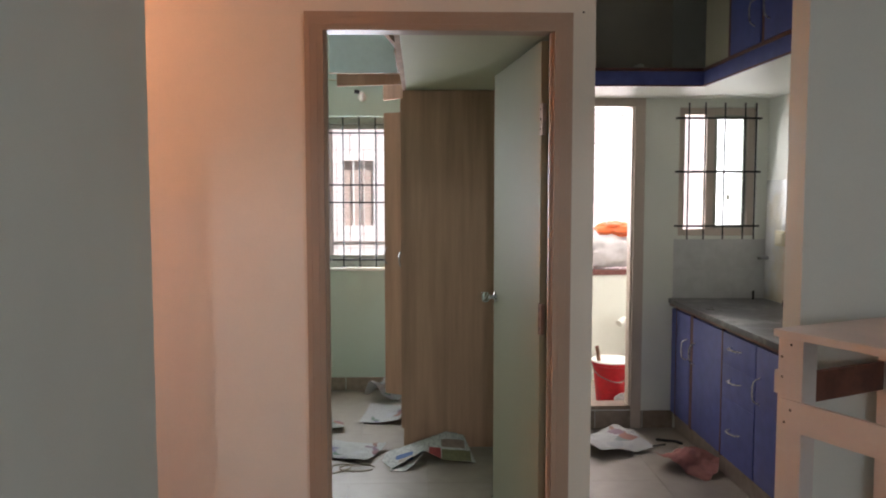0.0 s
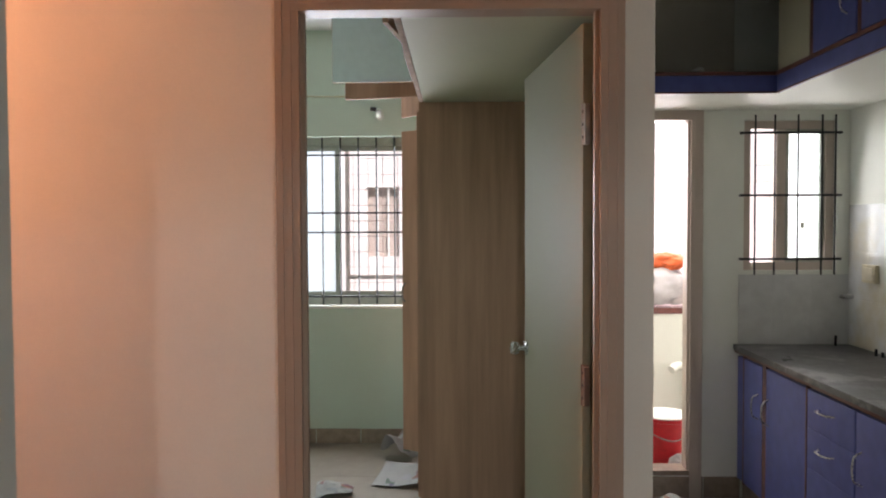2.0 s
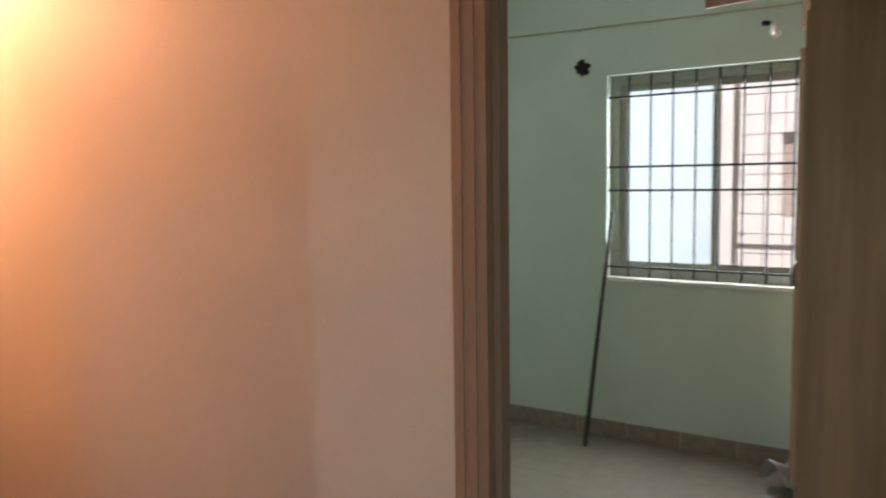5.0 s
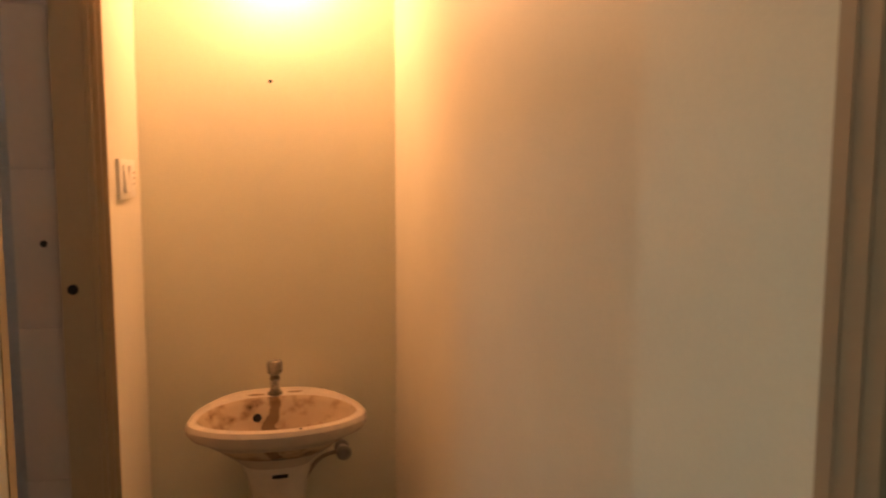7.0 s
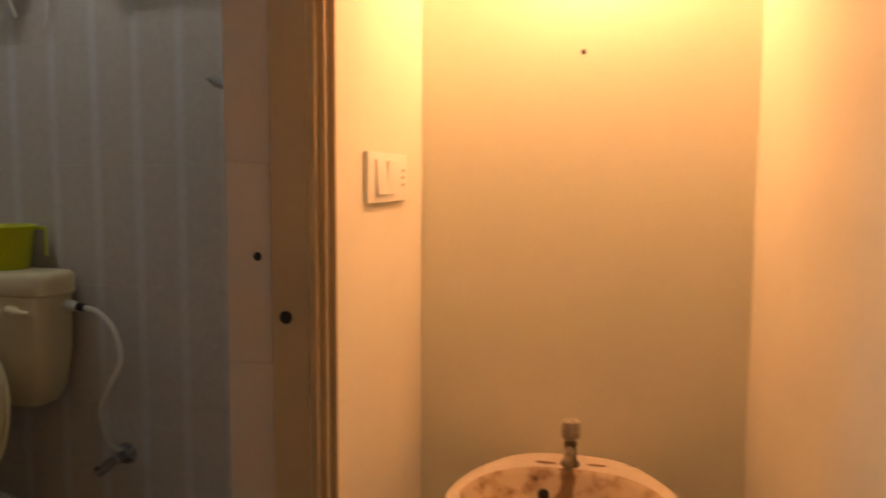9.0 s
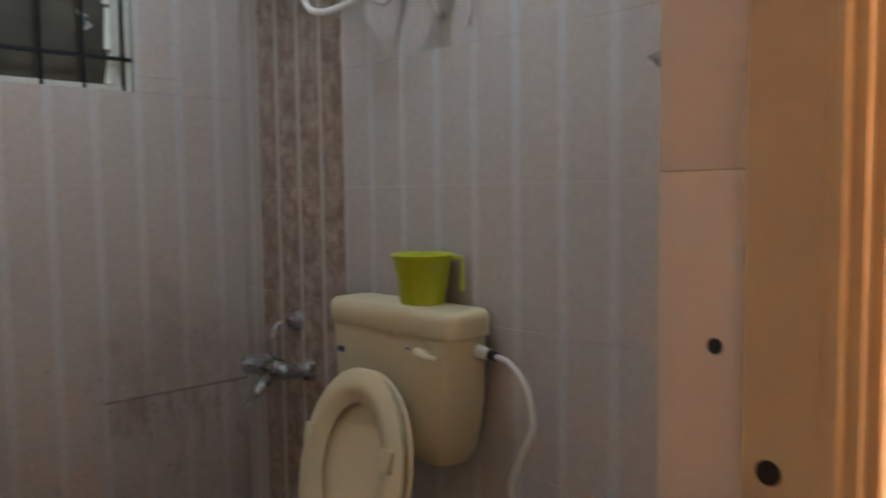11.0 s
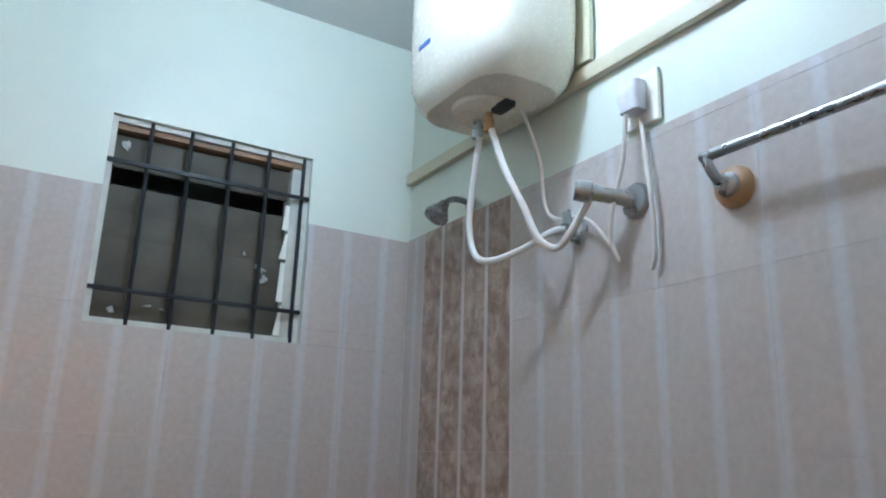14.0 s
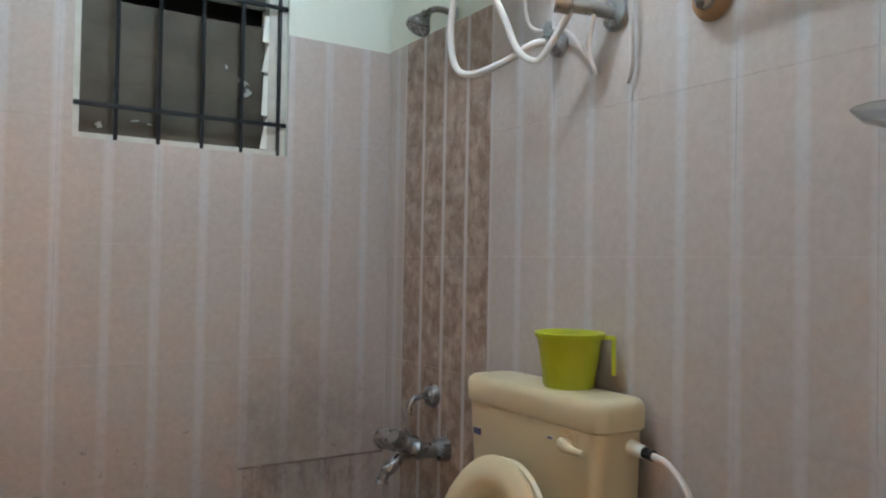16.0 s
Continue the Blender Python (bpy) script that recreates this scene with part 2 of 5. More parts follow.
# wall with the bedroom door; front face y 2.97, back face y 3.02
wall_door = setting("wall_bedroom_door", pierced(-2.3, 0.67, 2.97, 2.998, 0, Z, (-0.31, 0.575, 0, 2.075)), M_PASSAGE, "cream wall with a framed door opening", "wall")
setting("wall_bedroom_south", pierced(-2.2, 0.67, 2.998, 3.02, 0, Z, (-0.31, 0.575, 0, 2.075)), M_GREEN, "pale green bedroom wall around the door", "wall")
setting("wall_bedroom_kitchen", boxes((0.575, 0.67, 3.02, 6.2, 0, Z)), M_WALL, "painted wall between bedroom and kitchen", "wall")
# bedroom back wall with its window: x -1.215..-0.10, z 0.925..2.04
setting("wall_bedroom_north", pierced(-2.06, 0.575, 6.0, 6.2, 0, Z, (-1.228, -0.10, 0.925, 2.052)), M_GREEN, "pale green wall with a barred window", "wall")
setting("wall_bedroom_west", boxes((-2.2, -2.06, 3.02, 6.2, 0, Z)), M_GREEN, "pale green bedroom wall", "wall")
# kitchen: back wall y 5.0 with the utility door (x 0.78..1.42) and a window
KY = 5.0
setting("wall_kitchen_north", pierced(0.67, 2.34, KY, KY + 0.12, 0, Z, (0.78, 1.45, 0.12, 2.05), (1.665, 2.15, 1.215, 2.01)), M_WHITE, "white kitchen wall with a barred window and a utility doorway", "wall")
setting("wall_kitchen_east", boxes((2.22, 2.34, 2.92, KY, 0, Z)), M_WHITE, "white kitchen wall above the worktop", "wall")
setting("wall_kitchen_pier", boxes((1.32, 3.5, 2.78, 2.90, 0, Z)), M_WALL, "grey-white painted wall beside the kitchen opening", "wall")
# utility balcony
setting("wall_utility_west", boxes((0.67, 0.78, KY + 0.12, 6.2, 0, Z)), M_WHITE, "white utility wall", "wall")
setting("wall_utility_east", boxes((2.34, 2.44, KY + 0.12, 6.2, 0, Z)), M_WHITE, "white utility wall", "wall")
setting("wall_utility_parapet", boxes((0.78, 2.34, 6.08, 6.2, 0, 0.86)), M_WHITE, "low white balcony parapet", "wall")
# living room shell, bathroom and passage
setting("wall_living_east", boxes((3.5, 3.6, -2.7, -2.15, 0, Z), (3.5, 3.6, -2.15, -0.85, 0, 0.9), (3.5, 3.6, -2.15, -0.85, 2.1, Z), (3.5, 3.6, -0.85, 2.9, 0, Z)), M_WALL, "plain painted wall", "wall")
# unseen doorway and slotted landing, sized to edge the light on the passage wall
setting("wall_living_south", pierced(-2.2, 3.5, -2.7, -2.6, 0, Z, (-0.45, 0.41, 0, 2.0)), M_WALL, "plain painted wall with an unseen doorway sized to shape the light", "wall")
setting("unseen_landing_wall", boxes((-1.0, -0.9, -6.1, -2.7, 0, Z), (0.9, 1.0, -6.1, -2.7, 0, Z), (-0.9, -0.2, -6.1, -6.0, 0, Z), (0.2, 0.9, -6.1, -6.0, 0, Z), (-0.2, 0.2, -6.1, -6.0, 0, 2.1), (-0.2, 0.2, -6.1, -6.0, 2.3, Z)), M_WALL, "unseen walls with a light slot, added to shape the beam through the doorway", "wall")
setting("unseen_landing_floor", boxes((-1.0, 1.0, -6.1, -2.7, -0.12, -0.006)), M_GROUT, "unseen floor added under the light-shaping walls", "floor")
setting("unseen_landing_ceiling", boxes((-1.0, 1.0, -6.1, -2.7, Z, Z + 0.12)), M_CEIL, "unseen ceiling added over the light-shaping walls", "ceiling")
setting("wall_living_west", boxes((-2.2, -2.06, -2.6, 0.02, 0, Z)), M_WALL, "plain painted wall", "wall")
PY = 2.214
WX = -0.236
setting("wall_bathroom_east", boxes((-0.72, -0.60, 0.02, PY, 0, Z)), M_WALL, "grey-white painted partition wall", "wall")
setting("wall_bathroom_north", pierced(-2.186, -0.722, PY - 0.10, PY, 0, Z, (-1.581, -0.825, 0, 2.06)), M_PASSAGE, "cream passage wall with the bathroom doorway", "wall")
setting("wall_passage_west", boxes((-2.30, -2.191, 2.117, 2.97, 0, Z)), M_BASINWALL, "cream wall behind the wash basin", "wall")
# bathroom coordinates run from here on in its own x, WX west of the world's; its things are moved there at the end
BX, SY, DADO = -1.941, 0.142, 2.06
setting("wall_bathroom_west", boxes((-2.06, BX - 0.008, 0.02, PY - 0.1, 0, Z)), M_BATHWALL, "bathroom wall, painted above the tiles", "wall")
setting("wall_bathroom_south", pierced(BX - 0.008, -0.485, 0.02, SY - 0.008, 0, Z, (-1.597, -1.015, 1.689, 2.268)), M_BATHWALL, "bathroom wall with a louvred window", "wall")


# ---------------------------------------------------------------- doors
def door_frame(name, x0, x1, top, yf, yb, mat, label, right=True, out=-1):
    """A stepped wooden door frame round a clear opening; yf: wall face, yb: back end of the jambs."""
    root = thing(name, pose((x0 + x1) / 2, yf, 0), label, "door frame", "", "structure")
    o = Matrix.Translation((-(x0 + x1) / 2, -yf, 0))
    steps = ((0.0, 0.020, 0.012), (0.020, 0.025, 0.0145), (0.025, 0.044, 0.0135), (0.044, 0.049, 0.0155), (0.049, 0.062, 0.0145))
    for side, edge in ((-1, x0), (1, x1)):
        if side == 1 and not right:
            continue
        bm = bmesh.new()
        for a, b, proud in steps:
            xs = sorted((edge + side * (a - 0.001), edge + side * b))
            box(bm, xs[0], xs[1], *sorted((yf + out * proud, yf - out * 0.002)), 0, top + a)
        xs = sorted((edge, edge + side * 0.048))
        box(bm, xs[0], xs[1], *sorted((yf - out * 0.003, yb)), 0, top)
        xs = sorted((edge - side * 0.012, edge + side * 0.002))
        box(bm, xs[0], xs[1], *sorted((yf - out * 0.012, yb - 0.030 * (1 if yb > yf else -1))), 0, top)
        bm.transform(o)
        part("jamb", bm, mat, root, smooth=False)
    bm = bmesh.new()
    for a, b, proud in steps:
        box(bm, x0 - b, x1 + b, *sorted((yf + out * (proud + 0.001), yf - out * 0.002)), top + a, top + b)
    box(bm, x0 - 0.048, x1 + 0.048, *sorted((yf - out * 0.003, yb)), top, top + 0.043)
    bm.transform(o)
    part("head", bm, mat, root, smooth=False)
    return root


door_frame("door_1", -0.267, 0.527, 2.03, 2.97, 3.035, M_FRAME, "brown-pink painted wooden door frame with stepped moulding")

leaf_m = pose(0.497, 3.065, 0, 0, 0, 6.0)
leaf = thing("bedroom_door", leaf_m, "cream painted door standing open into the bedroom", "door")
part("leaf", soft_box(0, 0.036, 0, 0.83, 0.008, 2.02, 0.003), M_DOOR, leaf)
M_HINGE = plain("painted_hinge", (0.20, 0.125, 0.09), 0.5, 0, 0.15)
M_HINGE_STEEL = plain("worn_hinge_steel", (0.42, 0.38, 0.34), 0.45, 0.4, 0.2)
for z in (0.28, 1.02, 1.74):
    bm = soft_box(-0.003, 0.012, -0.032, 0.004, z - 0.055, z + 0.055, 0.001)
    tube(bm, [(-0.002, -0.006, z - 0.057), (-0.002, -0.006, z + 0.057)], 0.004, 8)
    hinge = part("hinge", bm, M_HINGE_STEEL if z > 1.5 else M_HINGE, leaf, "bare steel butt hinge" if z > 1.5 else "brown painted butt hinge")
    for dz in (-0.035, 0, 0.035):
        part("screw", lathe(bmesh.new(), [(0.005, 0), (0.004, 0.0015)], 8, pose(-0.004, -0.016, z + dz, 0, -90, 0)), M_IRON, hinge)
bm = lathe(bmesh.new(), [(0.027, 0), (0.027, 0.006), (0.011, 0.010), (0.010, 0.028), (0.020, 0.034), (0.025, 0.044), (0.024, 0.058), (0.018, 0.064)], 20, pose(0, 0.785, 0.995, 0, -90, 0))
part("door_knob", bm, M_HANDLE, leaf, "round brushed steel knob")

# ---------------------------------------------------------------- wardrobe and loft cupboard
def bow_handle(m, length=0.11, out=0.028):
    pts = smooth_line([(0, 0, -length / 2), (out * 0.8, 0, -length * 0.36), (out, 0, 0), (out * 0.8, 0, length * 0.36), (0, 0, length / 2)], 5)
    bm = tube(bmesh.new(), pts, 0.0045, 8)
    bm.transform(m)
    return bm


ward = thing("wardrobe", pose(0.27, 5.4, 0), "tall brown wood-grain laminate wardrobe beside the window", "wardrobe")
wo = Matrix.Translation((-0.27, -5.4, 0))


def wpart(name, bm, mat, parent=None, label="", smooth=True, root=None, o=None):
    bm.transform(o or wo)
    return part(name, bm, mat, parent or root or ward, label, smooth)


wpart("side_panel", soft_box(-0.034, 0.57, 4.67, 4.688, 0.0, 2.062, 0.002), M_WARD)
wpart("side_panel", soft_box(-0.03, 0.57, 5.965, 5.985, 0.0, 2.062, 0.002), M_WARD)
wpart("top_panel", soft_box(-0.028, 0.57, 4.689, 5.964, 2.044, 2.061, 0.002), M_WARD)
wpart("base_panel", soft_box(-0.02, 0.57, 4.689, 5.964, 0.0, 0.10, 0.002), M_WARD)
wpart("back_panel", soft_box(0.555, 0.57, 4.689, 5.964, 0.101, 2.043, 0.002), M_WARD)
for y0, y1 in ((4.692, 5.04), (5.045, 5.405), (5.57, 5.962)):
    d = wpart("door", soft_box(-0.048, -0.031, y0, y1, 0.11, 2.02, 0.002), M_WARD)
    if 5 < y0 < 5.5:
        wpart("handle", bow_handle(Matrix.Translation((-0.048, 5.30, 1.05)) @ pose(0, 0, 0, 0, 0, 180)), M_STEEL, d, "curved metal pull handle")
# ajar door; width and angle are set so its face stays shaded
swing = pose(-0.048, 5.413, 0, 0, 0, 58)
d = wpart("door", soft_box(0, 0.017, 0, 0.155, 0.11, 2.02, 0.002, m=swing), M_WARD, None, "ajar wardrobe door, narrowed and turned out of the window light")
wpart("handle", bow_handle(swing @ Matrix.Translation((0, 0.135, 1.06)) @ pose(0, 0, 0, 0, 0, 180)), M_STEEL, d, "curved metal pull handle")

setting("loft_slab", boxes((-0.012, 0.575, 3.092, 5.998, 2.066, 2.14)), M_CREAM, "cream painted loft slab over the wardrobe", "loft")
loft = thing("loft_cupboard", pose(-0.03, 4.6, 2.14), "brown loft cupboard with its shutters standing open", "cupboard")
lo = Matrix.Translation((0.03, -4.6, -2.14))
wpart("rail", soft_box(-0.034, -0.014, 3.10, 5.99, 2.066, 2.125, 0.002), M_WARD, root=loft, o=lo)
for y in (3.12, 3.62, 4.12, 4.48, 4.90, 5.45, 5.95):
    wpart("stile", soft_box(-0.033, -0.015, y, y + 0.035, 2.126, 2.72, 0.002), M_WARD, root=loft, o=lo)
for y, w, ang, inner in ((4.455, 0.385, 88, True), (4.86, 0.40, 78, False), (5.47, 0.21, 42, False), (3.80, 0.385, 172, False), (3.835, 0.58, 0, False)):
    m = pose(-0.036, y, 0, 0, 0, ang)
    s = wpart("shutter", soft_box(-0.018, 0, 0, w, 2.118, 2.66, 0.002, m=m), M_WARD, None, "", True, loft, lo)
    if inner:
        wpart("inner_face", soft_box(-0.023, -0.0185, 0.002, w - 0.002, 2.120, 2.658, 0.001, m=m), plain("shutter_white", (0.80, 0.90, 0.92), 0.5, 0, 0.03), s, "white laminate inner face", True, None, lo)

# ---------------------------------------------------------------- bedroom window
M_FROST = glass("frosted_glass", (0.82, 0.97, 1.0), 0.55)
M_CLEAR = glass("clear_glass")
M_SASH = plain("sash_aluminium", (0.36, 0.38, 0.32), 0.4, 0.3)


def frame_bars(bm, x0, x1, z0, z1, w, y0, y1):
    box(bm, x0, x0 + w, y0, y1, z0, z1)
    box(bm, x1 - w, x1, y0, y1, z0, z1)
    box(bm, x0 + w, x1 - w, y0, y1, z0, z0 + w)
    box(bm, x0 + w, x1 - w, y0, y1, z1 - w, z1)
    return bm


win = thing("window_1", pose(-0.66, 6.1, 0.925), "aluminium sliding window, one frosted sash shut, behind an iron grille", "window", "", "structure")
no = Matrix.Translation((0.66, -6.1, -0.925))
wpart("window_frame", frame_bars(bmesh.new(), -1.226, -0.102, 0.927, 2.050, 0.05, 6.07, 6.14), M_SASH, root=win, o=no, smooth=False)
s = wpart("sash", frame_bars(bmesh.new(), -1.176, -0.64, 0.978, 1.999, 0.035, 6.085, 6.105), M_SASH, root=win, o=no, smooth=False)
p = wpart("pane", boxes((-1.141, -0.675, 6.092, 6.097, 1.013, 1.964)), M_FROST, s, "frosted blue-white pane", False, None, no)
p.visible_shadow = False
s = wpart("sash", frame_bars(bmesh.new(), -0.675, -0.152, 0.978, 1.999, 0.035, 6.108, 6.128), M_SASH, root=win, o=no, smooth=False)
p = wpart("pane", boxes((-0.64, -0.187, 6.115, 6.119, 1.013, 1.964)), M_CLEAR, s, "clear pane", False, None, no)
p.visible_shadow = False
wpart("window_sill", soft_box(-1.225, -0.09, 5.985, 6.068, 0.905, 0.927, 0.004), M_WHITE, root=win, o=no)
grille = thing("window_grille", pose(-0.66, 6.03, 0.925), "black iron bars across the bedroom window", "window grille")
go = Matrix.Translation((0.66, -6.03, -0.925))
for k in range(9):
    x = -1.115 + k * 0.121
    wpart("bar", tube(bmesh.new(), [(x, 6.04, 0.929), (x, 6.04, 2.049)], 0.0055, 8), M_IRON, root=grille, o=go)
for z in (0.985, 1.415, 1.545, 1.93):
    wpart("flat_bar", soft_box(-1.227, -0.101, 6.026, 6.033, z - 0.006, z + 0.006, 0.001), M_IRON, root=grille, o=go)

# ---------------------------------------------------------------- small things of the bedroom
cable = solid("wall_cable", tube(bmesh.new(), [(-2.05, 5.994, 2.33), (-1.2, 5.994, 2.318), (-0.4, 5.994, 2.312), (0.56, 5.994, 2.31)], 0.005, 6), M_CREAM, "thin painted cable run along the bedroom wall", "cable")
bm = bmesh.new()
rim = random.Random(6)
ring = [bm.verts.new((-1.375 + r * math.cos(a), 5.9985, 2.107 + r * math.sin(a) * 1.1)) for a, r in ((k * math.pi / 12, 0.030 + 0.030 * rim.random() ** 1.5) for k in range(24))]
ring2 = [bm.verts.new((v.co.x * 0.9 - 0.1375, 5.9955, v.co.z * 0.9 + 0.2107)) for v in ring]
bm.faces.new(ring2)
for k in range(24):
    bm.faces.new((ring[k], ring[(k + 1) % 24], ring2[(k + 1) % 24], ring2[k]))
solid("wall_hole", bm, M_BLACK, "ragged dark pipe hole knocked in the green wall", "hole")
bracket = thing("wall_socket", pose(-0.363, 6.0, 2.188), "small white lamp holder with a dark end on the wall", "lamp holder")
part("base", lathe(bmesh.new(), [(0.032, 0), (0.032, 0.012), (0.02, 0.02)], 18, pose(0, 0, 0, 90, 0, 0)), M_WHITE, bracket)
part("holder", tube(bmesh.new(), smooth_line([(0, -0.018, -0.004), (0, -0.05, 0.004), (0.0, -0.065, 0.03)], 4), 0.017, 12), M_WHITE, bracket)
part("end_cap", tube(bmesh.new(), [(-0.012, -0.066, 0.030), (-0.05, -0.068, 0.036)], 0.014, 10), M_IRON, bracket, "dark end cap")
solid("stick", tube(bmesh.new(), [(-1.265, 5.784, 0.0), (-1.232, 5.868, 0.55), (-1.187, 5.982, 1.296)], [0.014, 0.013, 0.010], 9), plain("stick_bark", (0.05, 0.045, 0.04), 0.6, 0, 0.4), "thin dark stick leaning against the window reveal", "stick")


solid("wall_screw", lathe(bmesh.new(), [(0.004, 0), (0.003, 0.003)], 8, pose(0.627, 2.97, 2.097, 90, 0, 0)), M_IRON, "small screw in the wall beside the door frame", "screw")


# ceiling fan at rest
fan = thing("ceiling_fan", pose(-1.10, 4.40, Z), "brown ceiling fan with three blades, at rest", "ceiling fan")
M_FAN = plain("fan_brown", (0.16, 0.105, 0.08), 0.4, 0, 0.1)
part("canopy", lathe(bmesh.new(), [(0.055, 0), (0.050, -0.03), (0.018, -0.06)], 20), M_FAN, fan)
part("rod", tube(bmesh.new(), [(0, 0, -0.05), (0, 0, -0.30)], 0.012, 10), M_FAN, fan)
part("motor", lathe(bmesh.new(), [(0.03, -0.29), (0.10, -0.305), (0.115, -0.34), (0.10, -0.385), (0.05, -0.40), (0.005, -0.402)], 26), M_FAN, fan)
for k in range(3):
    bm = bmesh.new()
    pts = [(0.10, -0.03), (0.20, -0.055), (0.50, -0.07), (0.585, -0.062), (0.60, 0.0), (0.585, 0.055), (0.50, 0.066), (0.20, 0.05), (0.10, 0.03)]
    lo_r = [bm.verts.new((x, y, -0.362 + y * 0.18)) for x, y in pts]
    hi_r = [bm.verts.new((x, y, -0.358 + y * 0.18)) for x, y in pts]
    bm.faces.new(lo_r[::-1])
    bm.faces.new(hi_r)
    for a in range(len(pts)):
        b = (a + 1) % len(pts)
        bm.faces.new((lo_r[a], lo_r[b], hi_r[b], hi_r[a]))
    bm.transform(pose(0, 0, 0, 0, 0, 49 + 120 * k))
    part("blade", bm, M_FAN, fan)


# newspapers: folded, crumpled sheets with printed columns
def newsprint(name, tint):
    n = Nodes(name, 0.85)
    uv = n.add("ShaderNodeTexCoord").outputs["Generated"]
    v = n.add("ShaderNodeTexVoronoi", Scale=4.2)
    v.feature, v.distance = "F1", "CHEBYCHEV"
    n.link(uv, v.inputs["Vector"])
    w = n.add("ShaderNodeTexWave", Scale=22.0, Distortion=1.2)
    n.link(uv, w.inputs["Vector"])
    fine = n.noise(160, 3)
    paper = n.mix(n.math("MULTIPLY", n.math("GREATER_THAN", w.outputs["Fac"], 0.55), n.math("GREATER_THAN", fine, 0.47)), (0.43, 0.44, 0.42), (0.24, 0.24, 0.245))
    hue = n.add("ShaderNodeSeparateColor")
    n.link(v.outputs["Color"], hue.inputs[0])
    pic = n.ramp(hue.outputs[0], [(0.0, (0.12, 0.16, 0.28)), (0.35, (0.30, 0.15, 0.12)), (0.6, (0.14, 0.20, 0.16)), (1.0, tint)])
    n.color(n.mix(n.math("GREATER_THAN", hue.outputs[1], 0.84), paper, pic))
    return n.mat


def sheet(w, h, seed, rise=0.06, fold=0.0, n=22):
    """A sheet creased along a few straight folds, with slight crumple."""
    rnd = random.Random(seed)
    bm = bmesh.new()
    folds = [(rnd.uniform(0, math.pi), rnd.uniform(-0.25, 0.25), rnd.uniform(0.5, 1.2) * rnd.choice((1, -1))) for _ in range(4)]
    grid = []
    for j in range(n + 1):
        row = []
        for i in range(n + 1):
            u, v = i / n - 0.5, j / n - 0.5
            z = sum(k * abs(u * math.cos(a) + v * math.sin(a) - o) for a, o, k in folds) * rise
            z += rise * 0.25 * noise.noise((u * 5 + seed, v * 5, 0.3)) + fold * max(0.0, u) ** 1.2
            jag = 1 + 0.015 * noise.noise((u * 9, v * 9, seed))
            row.append(bm.verts.new((u * w * jag, v * h * jag, z)))
        grid.append(row)
    for j in range(n):
        for i in range(n):
            bm.faces.new((grid[j][i], grid[j][i + 1], grid[j + 1][i + 1], grid[j + 1][i]))
    low = min(q.co.z for q in bm.verts)
    for q in bm.verts:
        q.co.z -= low - 0.004
    ext = bmesh.ops.extrude_face_region(bm, geom=bm.faces[:])
    for q in ext["geom"]:
        if isinstance(q, bmesh.types.BMVert):
            q.co.z += 0.0015
    return bm


M_NEWS = newsprint("newsprint", (0.5, 0.42, 0.30))
M_NEWS2 = newsprint("newsprint_grey", (0.42, 0.42, 0.45))
for x, y, w, h, a, seed, rise, fold, mat, what in (
        (-0.34, 4.59, 0.34, 0.28, -20, 8, 0.025, 0.0, M_NEWS2, "grey newspaper sheet lying on the bedroom floor"),
        (-0.18, 5.32, 0.26, 0.40, -8, 5, 0.012, 0.03, M_NEWS2, "bent paper sheet beside the wardrobe"),
        (-0.20, 5.70, 0.22, 0.18, 50, 11, 0.10, 0.06, M_NEWS2, "scrunched white paper at the wardrobe foot"),
        (-0.52, 5.03, 0.20, 0.14, 5, 17, 0.03, 0.0, M_NEWS2, "small torn paper piece on the bedroom floor"),
        (-1.76, 5.70, 0.13, 0.10, -30, 23, 0.05, 0.0, M_NEWS2, "crumpled paper scraps by the bedroom wall"),
        (1.16, 4.68, 0.36, 0.40, 20, 29, 0.04, 0.03, M_NEWS2, "crumpled white newspaper on the kitchen floor")):
    ob = solid("newspaper", sheet(w, h, seed, rise, fold), mat, what, "newspaper", "paper on the floor")
    ob.matrix_world = pose(x, y, 0, 0, 0, a)


